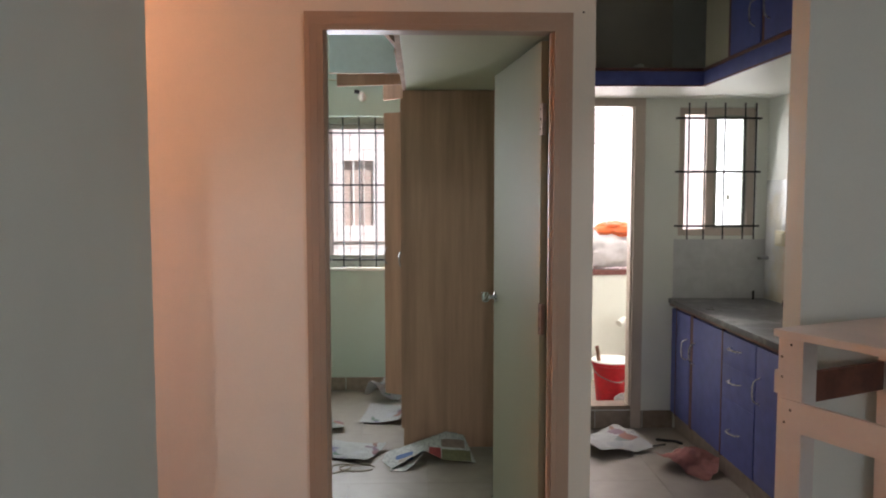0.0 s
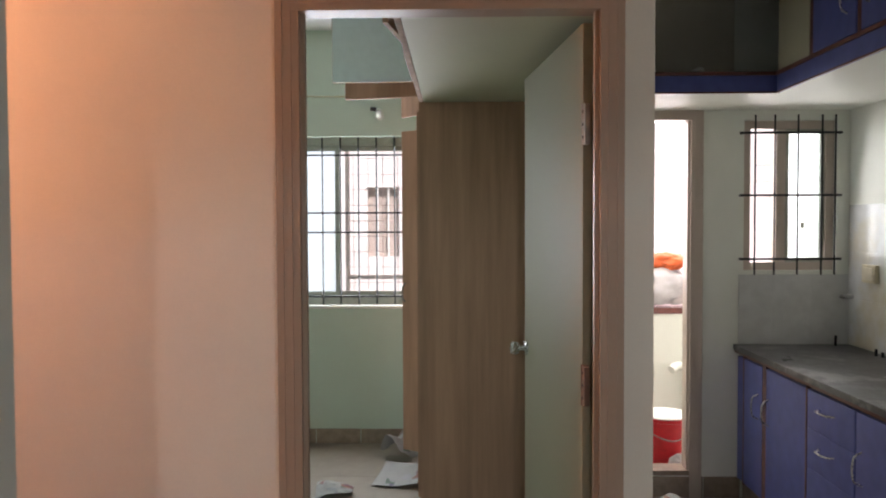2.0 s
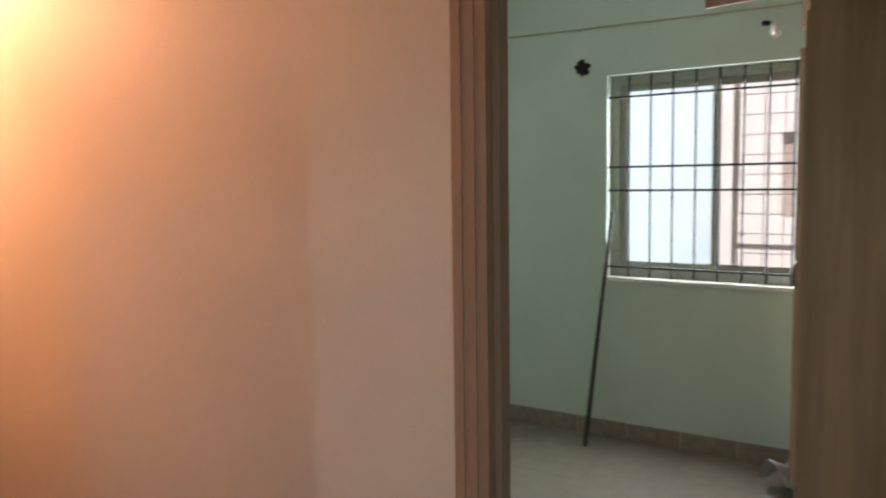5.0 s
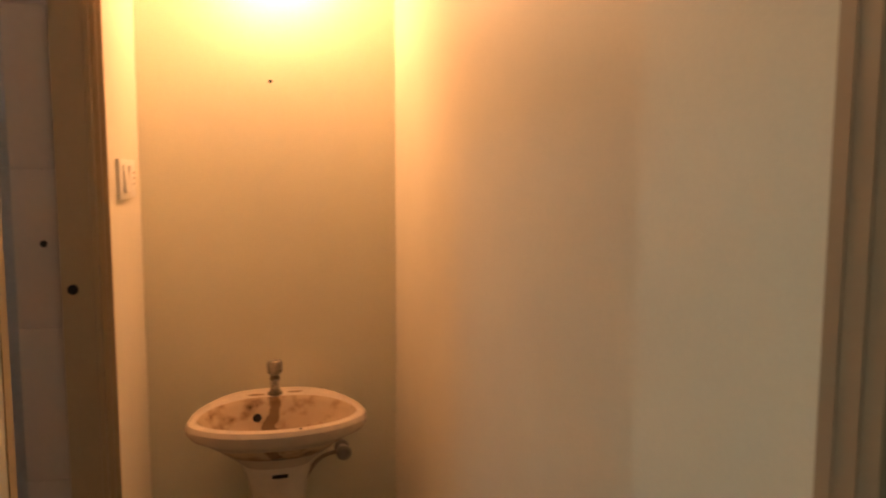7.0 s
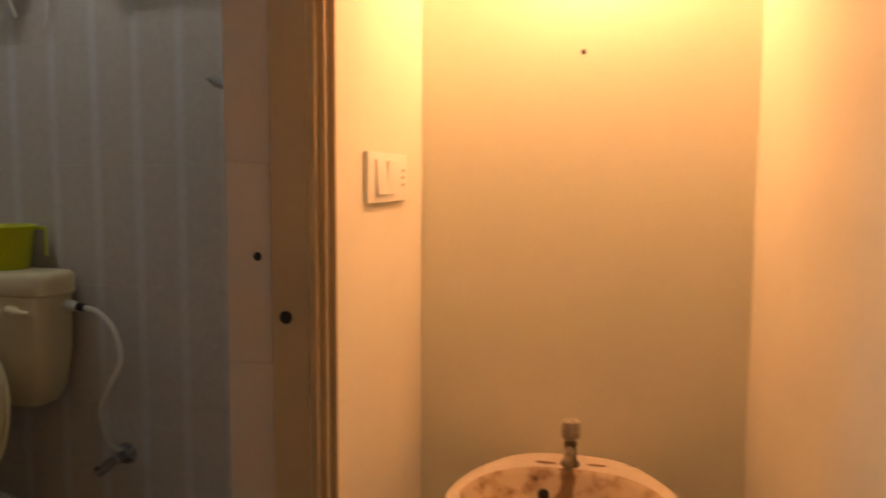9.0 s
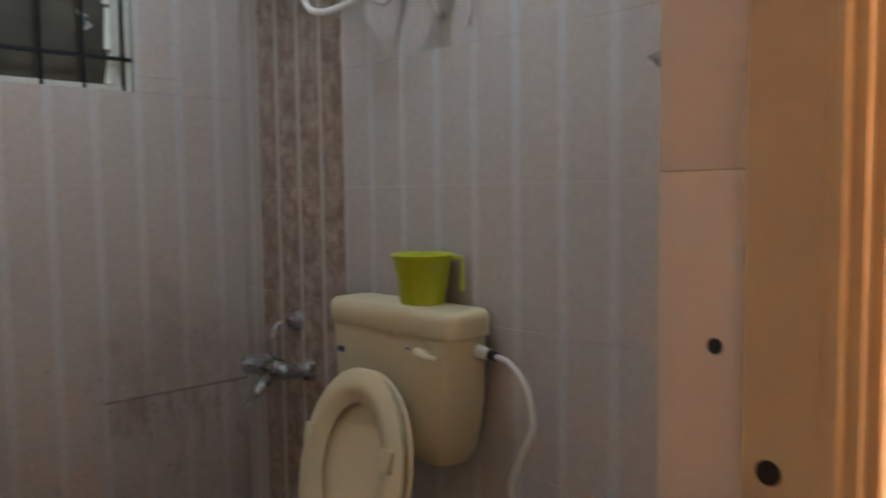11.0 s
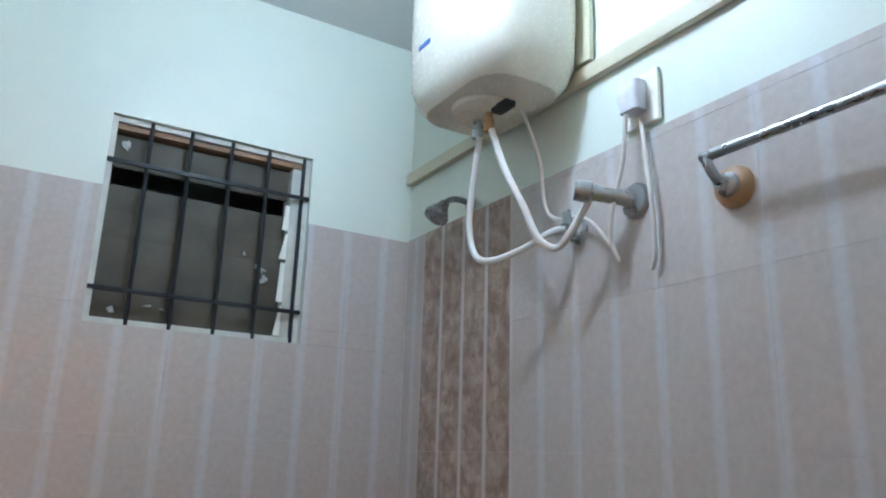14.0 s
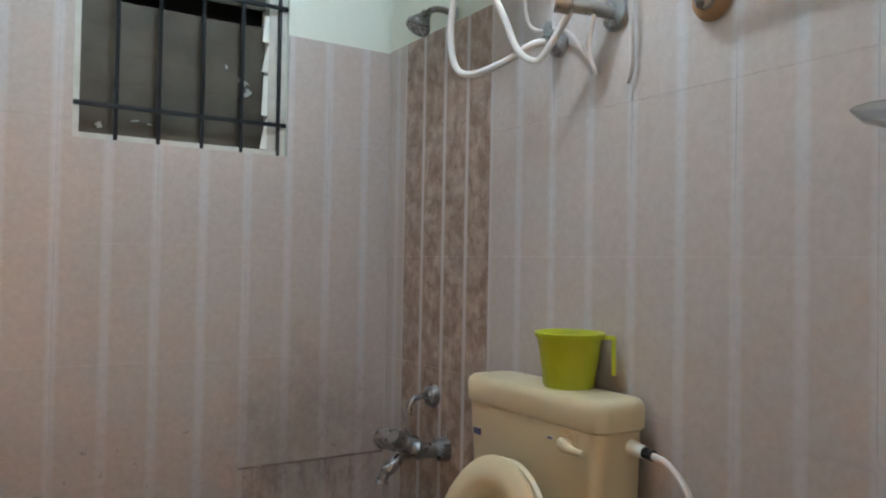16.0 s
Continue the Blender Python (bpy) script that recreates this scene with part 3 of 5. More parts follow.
def leaning_news():
    """A folded double sheet that leans on the wardrobe foot: one layer over another, sharing a raised crease."""
    bm = bmesh.new()
    for front, back, lift in (
            (((-0.15, 4.42, 0.012), (-0.09, 4.31, 0.006), (0.075, 4.43, 0.062), (0.20, 4.395, 0.020), (0.365, 4.385, 0.008)),
             ((-0.13, 4.56, 0.012), (-0.05, 4.58, 0.030), (0.11, 4.62, 0.075), (0.205, 4.635, 0.105), (0.31, 4.62, 0.088)), 0.0),
            (((-0.10, 4.285, 0.003), (-0.02, 4.275, 0.004), (0.02, 4.32, 0.018), (0.085, 4.44, 0.052), (0.10, 4.45, 0.054)),
             ((-0.10, 4.50, 0.003), (-0.04, 4.53, 0.008), (0.02, 4.55, 0.020), (0.09, 4.58, 0.050), (0.11, 4.58, 0.054)), 0.0)):
        n, m = 24, 14
        grid = []
        for i in range(n + 1):
            s = i / n * (len(front) - 1)
            k = min(int(s), len(front) - 2)
            a = Vector(front[k]).lerp(Vector(front[k + 1]), s - k)
            b = Vector(back[k]).lerp(Vector(back[k + 1]), s - k)
            col = []
            for j in range(m + 1):
                p = a.lerp(b, j / m)
                p.z = max(0.002, p.z + 0.006 * noise.noise((p.x * 14, p.y * 14, 2.0)))
                col.append(bm.verts.new(p))
            grid.append(col)
        for i in range(n):
            for j in range(m):
                bm.faces.new((grid[i][j], grid[i + 1][j], grid[i + 1][j + 1], grid[i][j + 1]))
    ext = bmesh.ops.extrude_face_region(bm, geom=bm.faces[:])
    for q in ext["geom"]:
        if isinstance(q, bmesh.types.BMVert):
            q.co.z += 0.0015
    return bm


def picture_page():
    """Grey page with a blue box, a red and an olive photograph, and columns of print."""
    n = Nodes("newspaper_pictures", 0.8)
    px, py = n.axis(0), n.axis(1)
    c = n.ramp(n.noise(110, 3, (1, 0.3, 1)), [(0.42, (0.36, 0.37, 0.35)), (0.56, (0.50, 0.51, 0.48))])
    for x0, x1, y0, y1, ink in ((-0.075, 0.02, 4.415, 4.475, (0.06, 0.12, 0.28)), (-0.06, 0.06, 4.355, 4.41, (0.33, 0.29, 0.25)), (0.11, 0.175, 4.40, 4.49, (0.38, 0.08, 0.08)), (0.18, 0.34, 4.39, 4.48, (0.17, 0.17, 0.09)), (0.18, 0.31, 4.50, 4.57, (0.24, 0.18, 0.15))):
        inside = n.math("MULTIPLY", n.math("MULTIPLY", n.math("GREATER_THAN", px, x0), n.math("LESS_THAN", px, x1)), n.math("MULTIPLY", n.math("GREATER_THAN", py, y0), n.math("LESS_THAN", py, y1)))
        c = n.mix(inside, c, n.mix(n.noise(60, 4), scaled(ink, 0.5), scaled(ink, 1.6)))
    n.color(c)
    return n.mat


ob = solid("newspaper", leaning_news(), picture_page(), "folded colour newspaper leaning on the wardrobe foot", "newspaper", "paper on the floor")
loop = smooth_line([(0.06 * math.cos(a) * 1.6, 0.05 * math.sin(a), 0.006) for a in (0.2 + k * 0.62 for k in range(10))], 4)
for x, y, a in ((-0.28, 4.33, 0), (-0.39, 4.32, 40)):
    ob = solid("string_loop", tube(bmesh.new(), loop, 0.0035, 6), plain("jute_string", (0.30, 0.24, 0.17), 0.9), "loop of brown string on the bedroom floor", "string", "string on the floor")
    ob.matrix_world = pose(x, y, 0, 0, 0, a)
ob = solid("black_strap", sheet(0.12, 0.05, 31, 0.03, 0.03, 10), M_BLACK, "dark strap lying by the open door", "strap")
ob.matrix_world = pose(0.455, 3.94, 0, 0, 0, 60)

_sky_glow = Nodes("sky_glow")
_sky_glow.bsdf.inputs["Base Color"].default_value = (0, 0, 0, 1)
_sky_glow.bsdf.inputs["Emission Color"].default_value = (0.86, 0.95, 1, 1)
_sky_glow.bsdf.inputs["Emission Strength"].default_value = 1.6
setting("backdrop", boxes((-9, 7, 12.0, 12.05, -4, 12)), _sky_glow.mat, "bright overcast sky", "sky")
setting("ground", boxes((-60, 60, 6.3, 60, -3.1, -3.0)), plain("outer_ground", (0.3, 0.28, 0.25), 0.9), "dusty ground outside", "ground")
# neighbour house and sky behind the windows
M_PINK = paint("neighbour_pink", (0.88, 0.79, 0.775), 0.8)
M_PALE = paint("neighbour_white", (0.88, 0.85, 0.84), 0.8)
house = thing("neighbour_house", pose(-0.5, 9.0, -3.0), "pale pink plastered house with a barred window", "house")
ho = Matrix.Translation((0.5, -9.0, 3.0))
wpart("wall", pierced(-1.35, 5, 9.0, 9.3, -3, 5.2, (-0.82, -0.46, 1.12, 1.86)), M_PINK, root=house, o=ho, smooth=False)
wpart("band", boxes((-1.35, 5, 8.9, 8.998, 0.05, 0.2)), M_PALE, root=house, o=ho, smooth=False)
wpart("roof", boxes((-1.5, 5.2, 8.7, 12, 5.2, 5.35)), M_PALE, root=house, o=ho, smooth=False)
hw = wpart("window", boxes((-0.82, -0.46, 9.12, 9.14, 1.12, 1.86)), plain("shutter_brown", (0.50, 0.40, 0.36), 0.6), root=house, o=ho, smooth=False, label="brown shuttered window")
for k in range(4):
    wpart("window_bar", boxes((-0.815 + k * 0.115, -0.800 + k * 0.115, 9.02, 9.04, 1.12, 1.86)), M_PALE, hw, smooth=False, o=ho)
screen = thing("outer_screen", pose(-0.3, 6.6, 0.9), "thin pink mesh screen outside the bedroom window", "mesh screen")
so = Matrix.Translation((0.3, -6.6, -0.9))
M_MESH = plain("pink_mesh", (0.70, 0.52, 0.50), 0.6)
for k in range(9):
    wpart("wire", tube(bmesh.new(), [(-0.62 + k * 0.11, 6.6, 0.9), (-0.62 + k * 0.11, 6.6, 2.2)], 0.003, 5), M_MESH, root=screen, o=so)
for k in range(11):
    wpart("wire", tube(bmesh.new(), [(-0.66, 6.606, 0.92 + k * 0.115), (0.40, 6.606, 0.92 + k * 0.115)], 0.003, 5), M_MESH, root=screen, o=so)
wpart("rail", soft_box(-0.66, 0.40, 6.585, 6.62, 1.06, 1.09, 0.003), M_MESH, root=screen, o=so)
wpart("post", soft_box(-0.68, -0.65, 6.585, 6.62, 0.3, 2.5, 0.003), M_MESH, root=screen, o=so)
wpart("foot", soft_box(-0.68, 0.40, 6.19, 6.62, 0.28, 0.30, 0.003), M_PALE, root=screen, o=so)


# ---------------------------------------------------------------- kitchen
def shifted(root):
    return root.matrix_world.inverted()


def kpart(root, name, bm, mat, parent=None, label="", smooth=True):
    bm.transform(shifted(root))
    return part(name, bm, mat, parent or root, label, smooth)


KX = 1.635
base = thing("kitchen_base_unit", pose(1.9, 4.1, 0), "run of blue laminate kitchen cupboards with brown edging", "kitchen cabinet")
kpart(base, "carcass", boxes((KX + 0.02, 2.215, 2.94, 4.985, 0.10, 0.783)), M_BROWN, smooth=False)
kpart(base, "plinth", soft_box(KX + 0.03, 2.2, 2.94, 4.985, 0.0, 0.099, 0.003), M_SKIRT)


def drawer_handle(y, z):
    bm = bow_handle(Matrix.Translation((KX, y, z)) @ pose(0, 0, 0, 0, 0, 180) @ pose(0, 0, 0, 90, 0, 0), 0.115, 0.034)
    return bm


for y0, y1, hy in ((4.905, 4.985, None), (4.665, 4.895, 4.705), (4.20, 4.615, 4.58), (3.40, 3.79, 3.745), (3.00, 3.385, 3.35)):
    d = kpart(base, "door", soft_box(KX, KX + 0.018, y0, y1, 0.115, 0.765, 0.003), M_BLUE)
    if hy:
        kpart(base, "handle", bow_handle(Matrix.Translation((KX, hy, 0.56)) @ pose(0, 0, 0, 0, 0, 180), 0.125, 0.036), M_HANDLE, d, "bowed chrome handle")
for z0, z1 in ((0.601, 0.765), (0.431, 0.600), (0.115, 0.430)):
    d = kpart(base, "drawer", soft_box(KX, KX + 0.018, 3.80, 4.185, z0, z1, 0.003), M_BLUE)
    kpart(base, "handle", drawer_handle(4.01, z1 - (0.065 if z0 > 0.2 else 0.15)), M_HANDLE, d, "bowed chrome handle")
for y in (4.90, 4.192, 3.392):
    kpart(base, "edge_strip", soft_box(KX - 0.002, KX + 0.016, y - 0.005, y + 0.005, 0.105, 0.775, 0.001), M_BROWN)
kpart(base, "stile", soft_box(KX + 0.001, KX + 0.017, 4.619, 4.661, 0.105, 0.775, 0.002), M_BROWN, None, "dark brown centre stile")
worktop = thing("kitchen_worktop", pose(1.9, 4.0, 0.784), "dusty black granite worktop with a brown front edge", "worktop")
kpart(worktop, "slab", soft_box(1.612, 2.215, 2.94, 4.992, 0.797, 0.826, 0.005), M_GRANITE)
kpart(worktop, "front_edge", soft_box(1.618, 1.66, 2.94, 4.988, 0.784, 0.7965, 0.002), M_BROWN)
for x, y, h in ((2.12, 4.93, 0.05), (2.16, 4.62, 0.03), (2.17, 4.58, 0.02)):
    solid("pipe_stub", tube(bmesh.new(), [(x, y, 0.824), (x, y, 0.83 + h)], 0.007, 8), M_IRON, "short dark pipe end standing on the worktop", "pipe", "pipe stubs")
ob = solid("dust_cloth", sheet(0.10, 0.05, 41, 0.02, 0.0, 8), M_NEWS2, "white paper scrap on the worktop", "paper scrap")
ob.matrix_world = pose(1.92, 4.03, 0.826, 0, 0, 10)

# loft shelf round two sides with its blue fascia
setting("kitchen_loft", boxes((0.672, 2.218, 4.455, 4.998, 2.06, 2.10), (1.615, 2.218, 2.92, 4.4545, 2.06, 2.10)), M_WHITE, "white concrete loft shelf over the kitchen", "loft")
kl = thing("kitchen_loft_cupboard", pose(1.7, 4.2, 2.06), "blue loft cupboard with brown edging above the kitchen", "cupboard")
kpart(kl, "fascia", soft_box(0.672, 1.614, 4.437, 4.454, 2.058, 2.135, 0.002), M_BLUE)
kpart(kl, "fascia", soft_box(1.597, 1.614, 2.92, 4.436, 2.058, 2.135, 0.002), M_BLUE)
kpart(kl, "edging", soft_box(0.672, 1.60, 4.430, 4.470, 2.136, 2.152, 0.002), M_BROWN)
kpart(kl, "edging", soft_box(1.590, 1.622, 2.92, 4.43, 2.136, 2.152, 0.002), M_BROWN)
kpart(kl, "edging", soft_box(0.672, 1.61, 4.432, 4.436, 2.054, 2.062, 0.001), M_BROWN)
kpart(kl, "edging", soft_box(1.592, 1.596, 2.92, 4.432, 2.054, 2.062, 0.001), M_BROWN)
kpart(kl, "end_panel", soft_box(1.600, 1.616, 4.13, 4.43, 2.153, 2.74, 0.002), M_CREAM, None, "cream end panel")
for y in (4.09, 3.72, 3.33):
    kpart(kl, "stile", soft_box(1.598, 1.616, y, y + 0.03, 2.153, 2.74, 0.002), M_BROWN)
for y0, y1, hy in ((3.755, 4.085, 3.81), (3.365, 3.715, 3.66), (2.93, 3.325, 3.27)):
    d = kpart(kl, "door", soft_box(1.594, 1.612, y0, y1, 2.156, 2.73, 0.003), M_BLUE)
    kpart(kl, "handle", bow_handle(Matrix.Translation((1.594, hy, 2.30)) @ pose(0, 0, 0, 0, 0, 180), 0.12, 0.03), M_CHROME, d, "bowed chrome handle")
setting("loft_back", boxes((0.672, 1.60, 4.98, 4.996, 2.102, Z - 0.002), (0.672, 1.60, 4.47, 4.98, Z - 0.02, Z - 0.004)), M_LOFTBACK, "bare grey back of the open loft", "wall")
ob = solid("paper_scrap", sheet(0.05, 0.03, 43, 0.02, 0.0, 6), M_WHITE, "small white scrap on the loft edge", "paper scrap")
ob.matrix_world = pose(1.25, 4.46, 2.153)

# kitchen window
kw = thing("window_2", pose(1.9, 5.06, 1.215), "beige framed kitchen window with a frosted half behind iron bars", "window", "", "structure")
kpart(kw, "window_frame", frame_bars(bmesh.new(), 1.667, 2.148, 1.217, 2.008, 0.042, 5.03, 5.09), M_KFRAME, smooth=False)
kpart(kw, "mullion", soft_box(1.845, 1.895, 5.03, 5.09, 1.26, 1.965, 0.004), M_KFRAME)
sh = kpart(kw, "sash", frame_bars(bmesh.new(), 1.896, 2.105, 1.26, 1.965, 0.022, 5.045, 5.07), M_SASH, smooth=False)
p = kpart(kw, "pane", boxes((1.918, 2.083, 5.055, 5.06, 1.282, 1.943)), M_FROST, sh, "frosted pane", False)
p.visible_shadow = False
kpart(kw, "latch", soft_box(1.985, 2.005, 5.045, 5.054, 1.44, 1.47, 0.003), M_ALU, sh)
kg = thing("kitchen_window_grille", pose(1.9, 4.98, 1.2), "black iron bars fixed over the kitchen window", "window grille")
for x in (1.717, 1.819, 1.94, 2.065, 2.135):
    kpart(kg, "bar", tube(bmesh.new(), [(x, 4.985, 1.195), (x, 4.985, 2.035)], 0.005, 8), M_IRON)
for z in (1.278, 1.613, 1.94):
    kpart(kg, "flat_bar", soft_box(1.640, 2.165, 4.972, 4.979, z - 0.006, z + 0.006, 0.001), M_IRON)
    for x in (1.645, 2.158):
        kpart(kg, "lug", soft_box(x - 0.006, x + 0.006, 4.979, 4.999, z - 0.006, z + 0.006, 0.001), M_IRON)

# utility balcony
door_frame("door_2", 0.85, 1.385, 2.01, KY, KY + 0.12, M_KFRAME, "cream-brown painted frame of the utility doorway")
setting("utility_step", boxes((0.78, 2.34, KY + 0.121, 6.079, 0.0, 0.045)), M_FLOOR, "raised utility floor", "floor")
setting("doorway_sill", boxes((0.80, 1.44, KY - 0.006, KY + 0.12, 0.121, 0.145)), M_SKIRT, "stone sill of the utility doorway", "sill")
setting("parapet_coping", boxes((0.78, 2.34, 6.06, 6.22, 0.861, 0.90)), plain("red_stone", (0.16, 0.05, 0.04), 0.35, 0, 0.3), "dark red stone coping on the parapet", "coping")
ug = thing("utility_grille", pose(1.5, 6.14, 0.9), "white iron safety grille over the balcony parapet", "grille")
for k in range(14):
    kpart(ug, "bar", tube(bmesh.new(), [(0.84 + k * 0.11, 6.14, 0.90), (0.84 + k * 0.11, 6.14, Z)], 0.005, 6), M_PINK)
for k in range(16):
    kpart(ug, "cross_bar", tube(bmesh.new(), [(0.78, 6.148, 0.98 + k * 0.11), (2.34, 6.148, 0.98 + k * 0.11)], 0.005, 6), M_PINK)
bucket = thing("bucket", pose(1.375, 5.42, 0.045), "red plastic bucket with a stick in it", "bucket")
part("body", lathe(bmesh.new(), [(0.10, 0), (0.105, 0.01), (0.13, 0.27), (0.142, 0.275), (0.142, 0.292), (0.128, 0.292), (0.122, 0.26), (0.098, 0.02), (0.0, 0.018)], 32), M_RED, bucket)
part("rim", lathe(bmesh.new(), [(0.120, 0.293), (0.136, 0.2935), (0.144, 0.300), (0.136, 0.306), (0.120, 0.302)], 32), M_WHITE, bucket, "white rim")
part("handle", tube(bmesh.new(), smooth_line([(-0.145, 0, 0.285), (-0.12, -0.09, 0.22), (0, -0.155, 0.18), (0.12, -0.09, 0.22), (0.145, 0, 0.285)], 6), 0.004, 6), M_STEEL, bucket)
solid("broom_stick", tube(bmesh.new(), [(1.33, 5.47, 0.08), (1.255, 5.36, 0.45)], 0.013, 8), wood("stick_wood", (0.34, 0.17, 0.09), (0.22, 0.10, 0.06)), "brown broom stick standing in the red bucket", "broom stick")
def lump(rx, ry, rz, seed, n=20):
    bm = bmesh.new()
    bmesh.ops.create_icosphere(bm, subdivisions=4, radius=1)
    for v in bm.verts:
        k = 1 + 0.22 * noise.noise(v.co * 2.0 + Vector((seed, 0, 0))) + 0.16 * abs(noise.noise(v.co * 5.0 + Vector((0, seed, 0))))
        v.co = Vector((v.co.x * rx * k, v.co.y * ry * k, max(-0.8, v.co.z) * rz * k))
    low = min(v.co.z for v in bm.verts)
    for v in bm.verts:
        v.co.z -= low
    return bm


for x, y, z, dims, seed, mat, what in (
        (1.50, 6.13, 0.90, (0.22, 0.09, 0.135), 3, plain("grey_sack", (0.50, 0.48, 0.49), 0.7, 0, 0.2, 9), "pale plastic sack lying on the balcony parapet"),
        (1.56, 6.14, 1.15, (0.14, 0.07, 0.06), 7, plain("orange_bag", (0.72, 0.13, 0.03), 0.5, 0, 0.3, 9), "orange printed bag lying on the sack")):
    ob = solid("sack", lump(*dims, seed), mat, what, "bag", "bags on the parapet")
    ob.matrix_world = pose(x, y, z)
ob = solid("sack", lump(0.06, 0.07, 0.06, 12), plain("grey_rag", (0.32, 0.30, 0.30), 0.8), "grey rag heap beside the bucket", "rag")
ob.matrix_world = pose(1.40, 5.22, 0.045)
solid("drain_pipe", tube(bmesh.new(), smooth_line([(1.68, 6.02, 0.045), (1.68, 6.02, 0.45), (1.62, 6.0, 0.52), (1.56, 5.96, 0.50)], 5), 0.028, 12), M_WHITE, "white plastic drain pipe on the balcony", "pipe")
# rag on the kitchen floor
def rag(seed):
    bm = sheet(0.36, 0.20, seed, 0.10, 0.0, 30)
    for v in bm.verts:
        r = v.co.xy.length
        v.co.z = v.co.z * 0.6 + 0.06 * math.exp(-(r / 0.08) ** 2) + 0.035 * noise.noise((v.co.x * 22, v.co.y * 22, 5.0)) * max(0.0, 1 - r / 0.17)
        v.co.x *= 0.8 + 0.3 * noise.noise((v.co.x * 7, v.co.y * 7, seed))
    low = min(v.co.z for v in bm.verts)
    for v in bm.verts:
        v.co.z += 0.003 - low
    return bm


ob = solid("floor_rag", rag(4), plain("pink_cloth", (0.34, 0.145, 0.13), 0.95, 0, 0.25, 20), "crumpled pink cleaning rag on the kitchen floor", "rag")
ob.matrix_world = pose(1.50, 4.28, 0, 0, 0, -50)
solid("floor_stick", tube(bmesh.new(), [(1.30, 4.58, 0.006), (1.50, 4.66, 0.008)], 0.005, 6), M_IRON, "thin dark twig on the kitchen floor", "stick")
solid("floor_stick", tube(bmesh.new(), [(1.47, 4.74, 0.010), (1.58, 4.70, 0.010), (1.60, 4.66, 0.010)], 0.009, 6), M_IRON, "dark bent scrap on the kitchen floor", "stick")

# white wooden rack by the pier
M_RACK = paint("rack_paint", (0.69, 0.66, 0.635), 0.55, 0.14, 60, 0.3)
rack = thing("wooden_rack", pose(1.136, 2.543, 0, 0, 0, -65), "rough white painted wooden rack with a plank top", "rack")
for x, y in ((0.0, 0.0), (0.70, 0.0), (0.0, 0.475), (0.70, 0.475)):
    part("post", soft_box(x, x + 0.085, y, y + 0.062, 0, 1.048, 0.004), M_RACK, rack)
for k in range(4):
    part("top_plank", soft_box(-0.008, 0.80 - 0.006 * k, -0.014 + 0.138 * k, 0.121 + 0.138 * k, 1.049, 1.072 - 0.001 * k, 0.004), M_RACK, rack)
for z in (0.778, 0.25):
    part("rail", soft_box(0.022, 0.79, -0.016, -0.0005, z, z + 0.09, 0.003), M_RACK, rack)
part("cleat", soft_box(-0.014, -0.0005, 0.002, 0.030, 0.875, 0.945, 0.002), M_RACK, rack)
part("back_board", soft_box(0.004, 0.022, 0.0625, 0.4745, 0.835, 0.930, 0.003), M_BROWN, rack, "dark brown back board")
for x, z in ((0.045, 1.03), (0.016, 0.93), (0.060, 0.84), (0.040, 0.80), (0.014, 0.99)):
    part("nail", lathe(bmesh.new(), [(0.004, 0), (0.003, 0.002)], 8, pose(x, -0.0005 if z > 0.87 else -0.0165, z, 90, 0, 0)), M_IRON, rack)

ks = thing("kitchen_socket", pose(2.214, 4.761, 1.212), "yellowed plastic socket box on the kitchen wall", "socket")
part("box", soft_box(-0.022, 0, -0.06, 0.06, -0.045, 0.045, 0.004), plain("yellowed_plastic", (0.60, 0.54, 0.36), 0.45), ks)
part("cover", soft_box(-0.028, -0.0225, -0.045, 0.045, -0.032, 0.032, 0.003), plain("yellowed_cover", (0.66, 0.61, 0.46), 0.4), ks)
solid("wall_tap_stub", tube(bmesh.new(), [(2.214, 4.949, 1.081), (2.15, 4.949, 1.081)], [0.012, 0.009], 10), M_CHROME, "short tap stub on the kitchen wall", "pipe")


# ---------------------------------------------------------------- passage: bathroom door frame, basin, switch
_before_bath = set(scene.objects)
bf = thing("door_3", pose(-1.0, PY, 0), "brown painted bathroom door frame with latch holes", "door frame", "", "structure")
M_BFRAME = paint("bath_frame_paint", (0.44, 0.345, 0.23), 0.4, 0.08, 90)
bm = bmesh.new()
box(bm, -1.344, -1.306, PY - 0.0845, PY - 0.022, 0, 2.04)
for a, b, y1 in ((0.0, 0.014, -0.010), (0.014, 0.020, 0.002), (0.020, 0.036, -0.004), (0.036, 0.044, 0.010), (0.044, 0.056, 0.004)):
    box(bm, -1.308 - b, -1.308 - a + 0.0005, PY - 0.0215 if a < 0.036 else PY - 0.0005, PY + y1, 0, 2.04 + a)
kpart(bf, "jamb", bm, M_BFRAME, None, "", False)
M_REVEAL = paint("reveal_tile", (0.58, 0.51, 0.47), 0.35, 0.08, 60, 0.05)
for z0, z1 in ((0.0, 0.3945), (0.395, 0.7275), (0.728, 1.0605), (1.061, 1.3935), (1.394, 1.7265), (1.727, 2.04)):
    kpart(bf, "reveal_tile", soft_box(-1.344, -1.318, PY - 0.172, PY - 0.085, z0, z1, 0.0006), M_REVEAL, None, "pale glazed tile on the reveal")
kpart(bf, "jamb", boxes((-0.617, -0.589, PY - 0.099, PY + 0.002, 0, 2.04)), M_BFRAME, None, "", False)
kpart(bf, "head", boxes((-1.344, -0.589, PY - 0.172, PY + 0.004, 2.041, 2.06)), M_BFRAME, None, "", False)
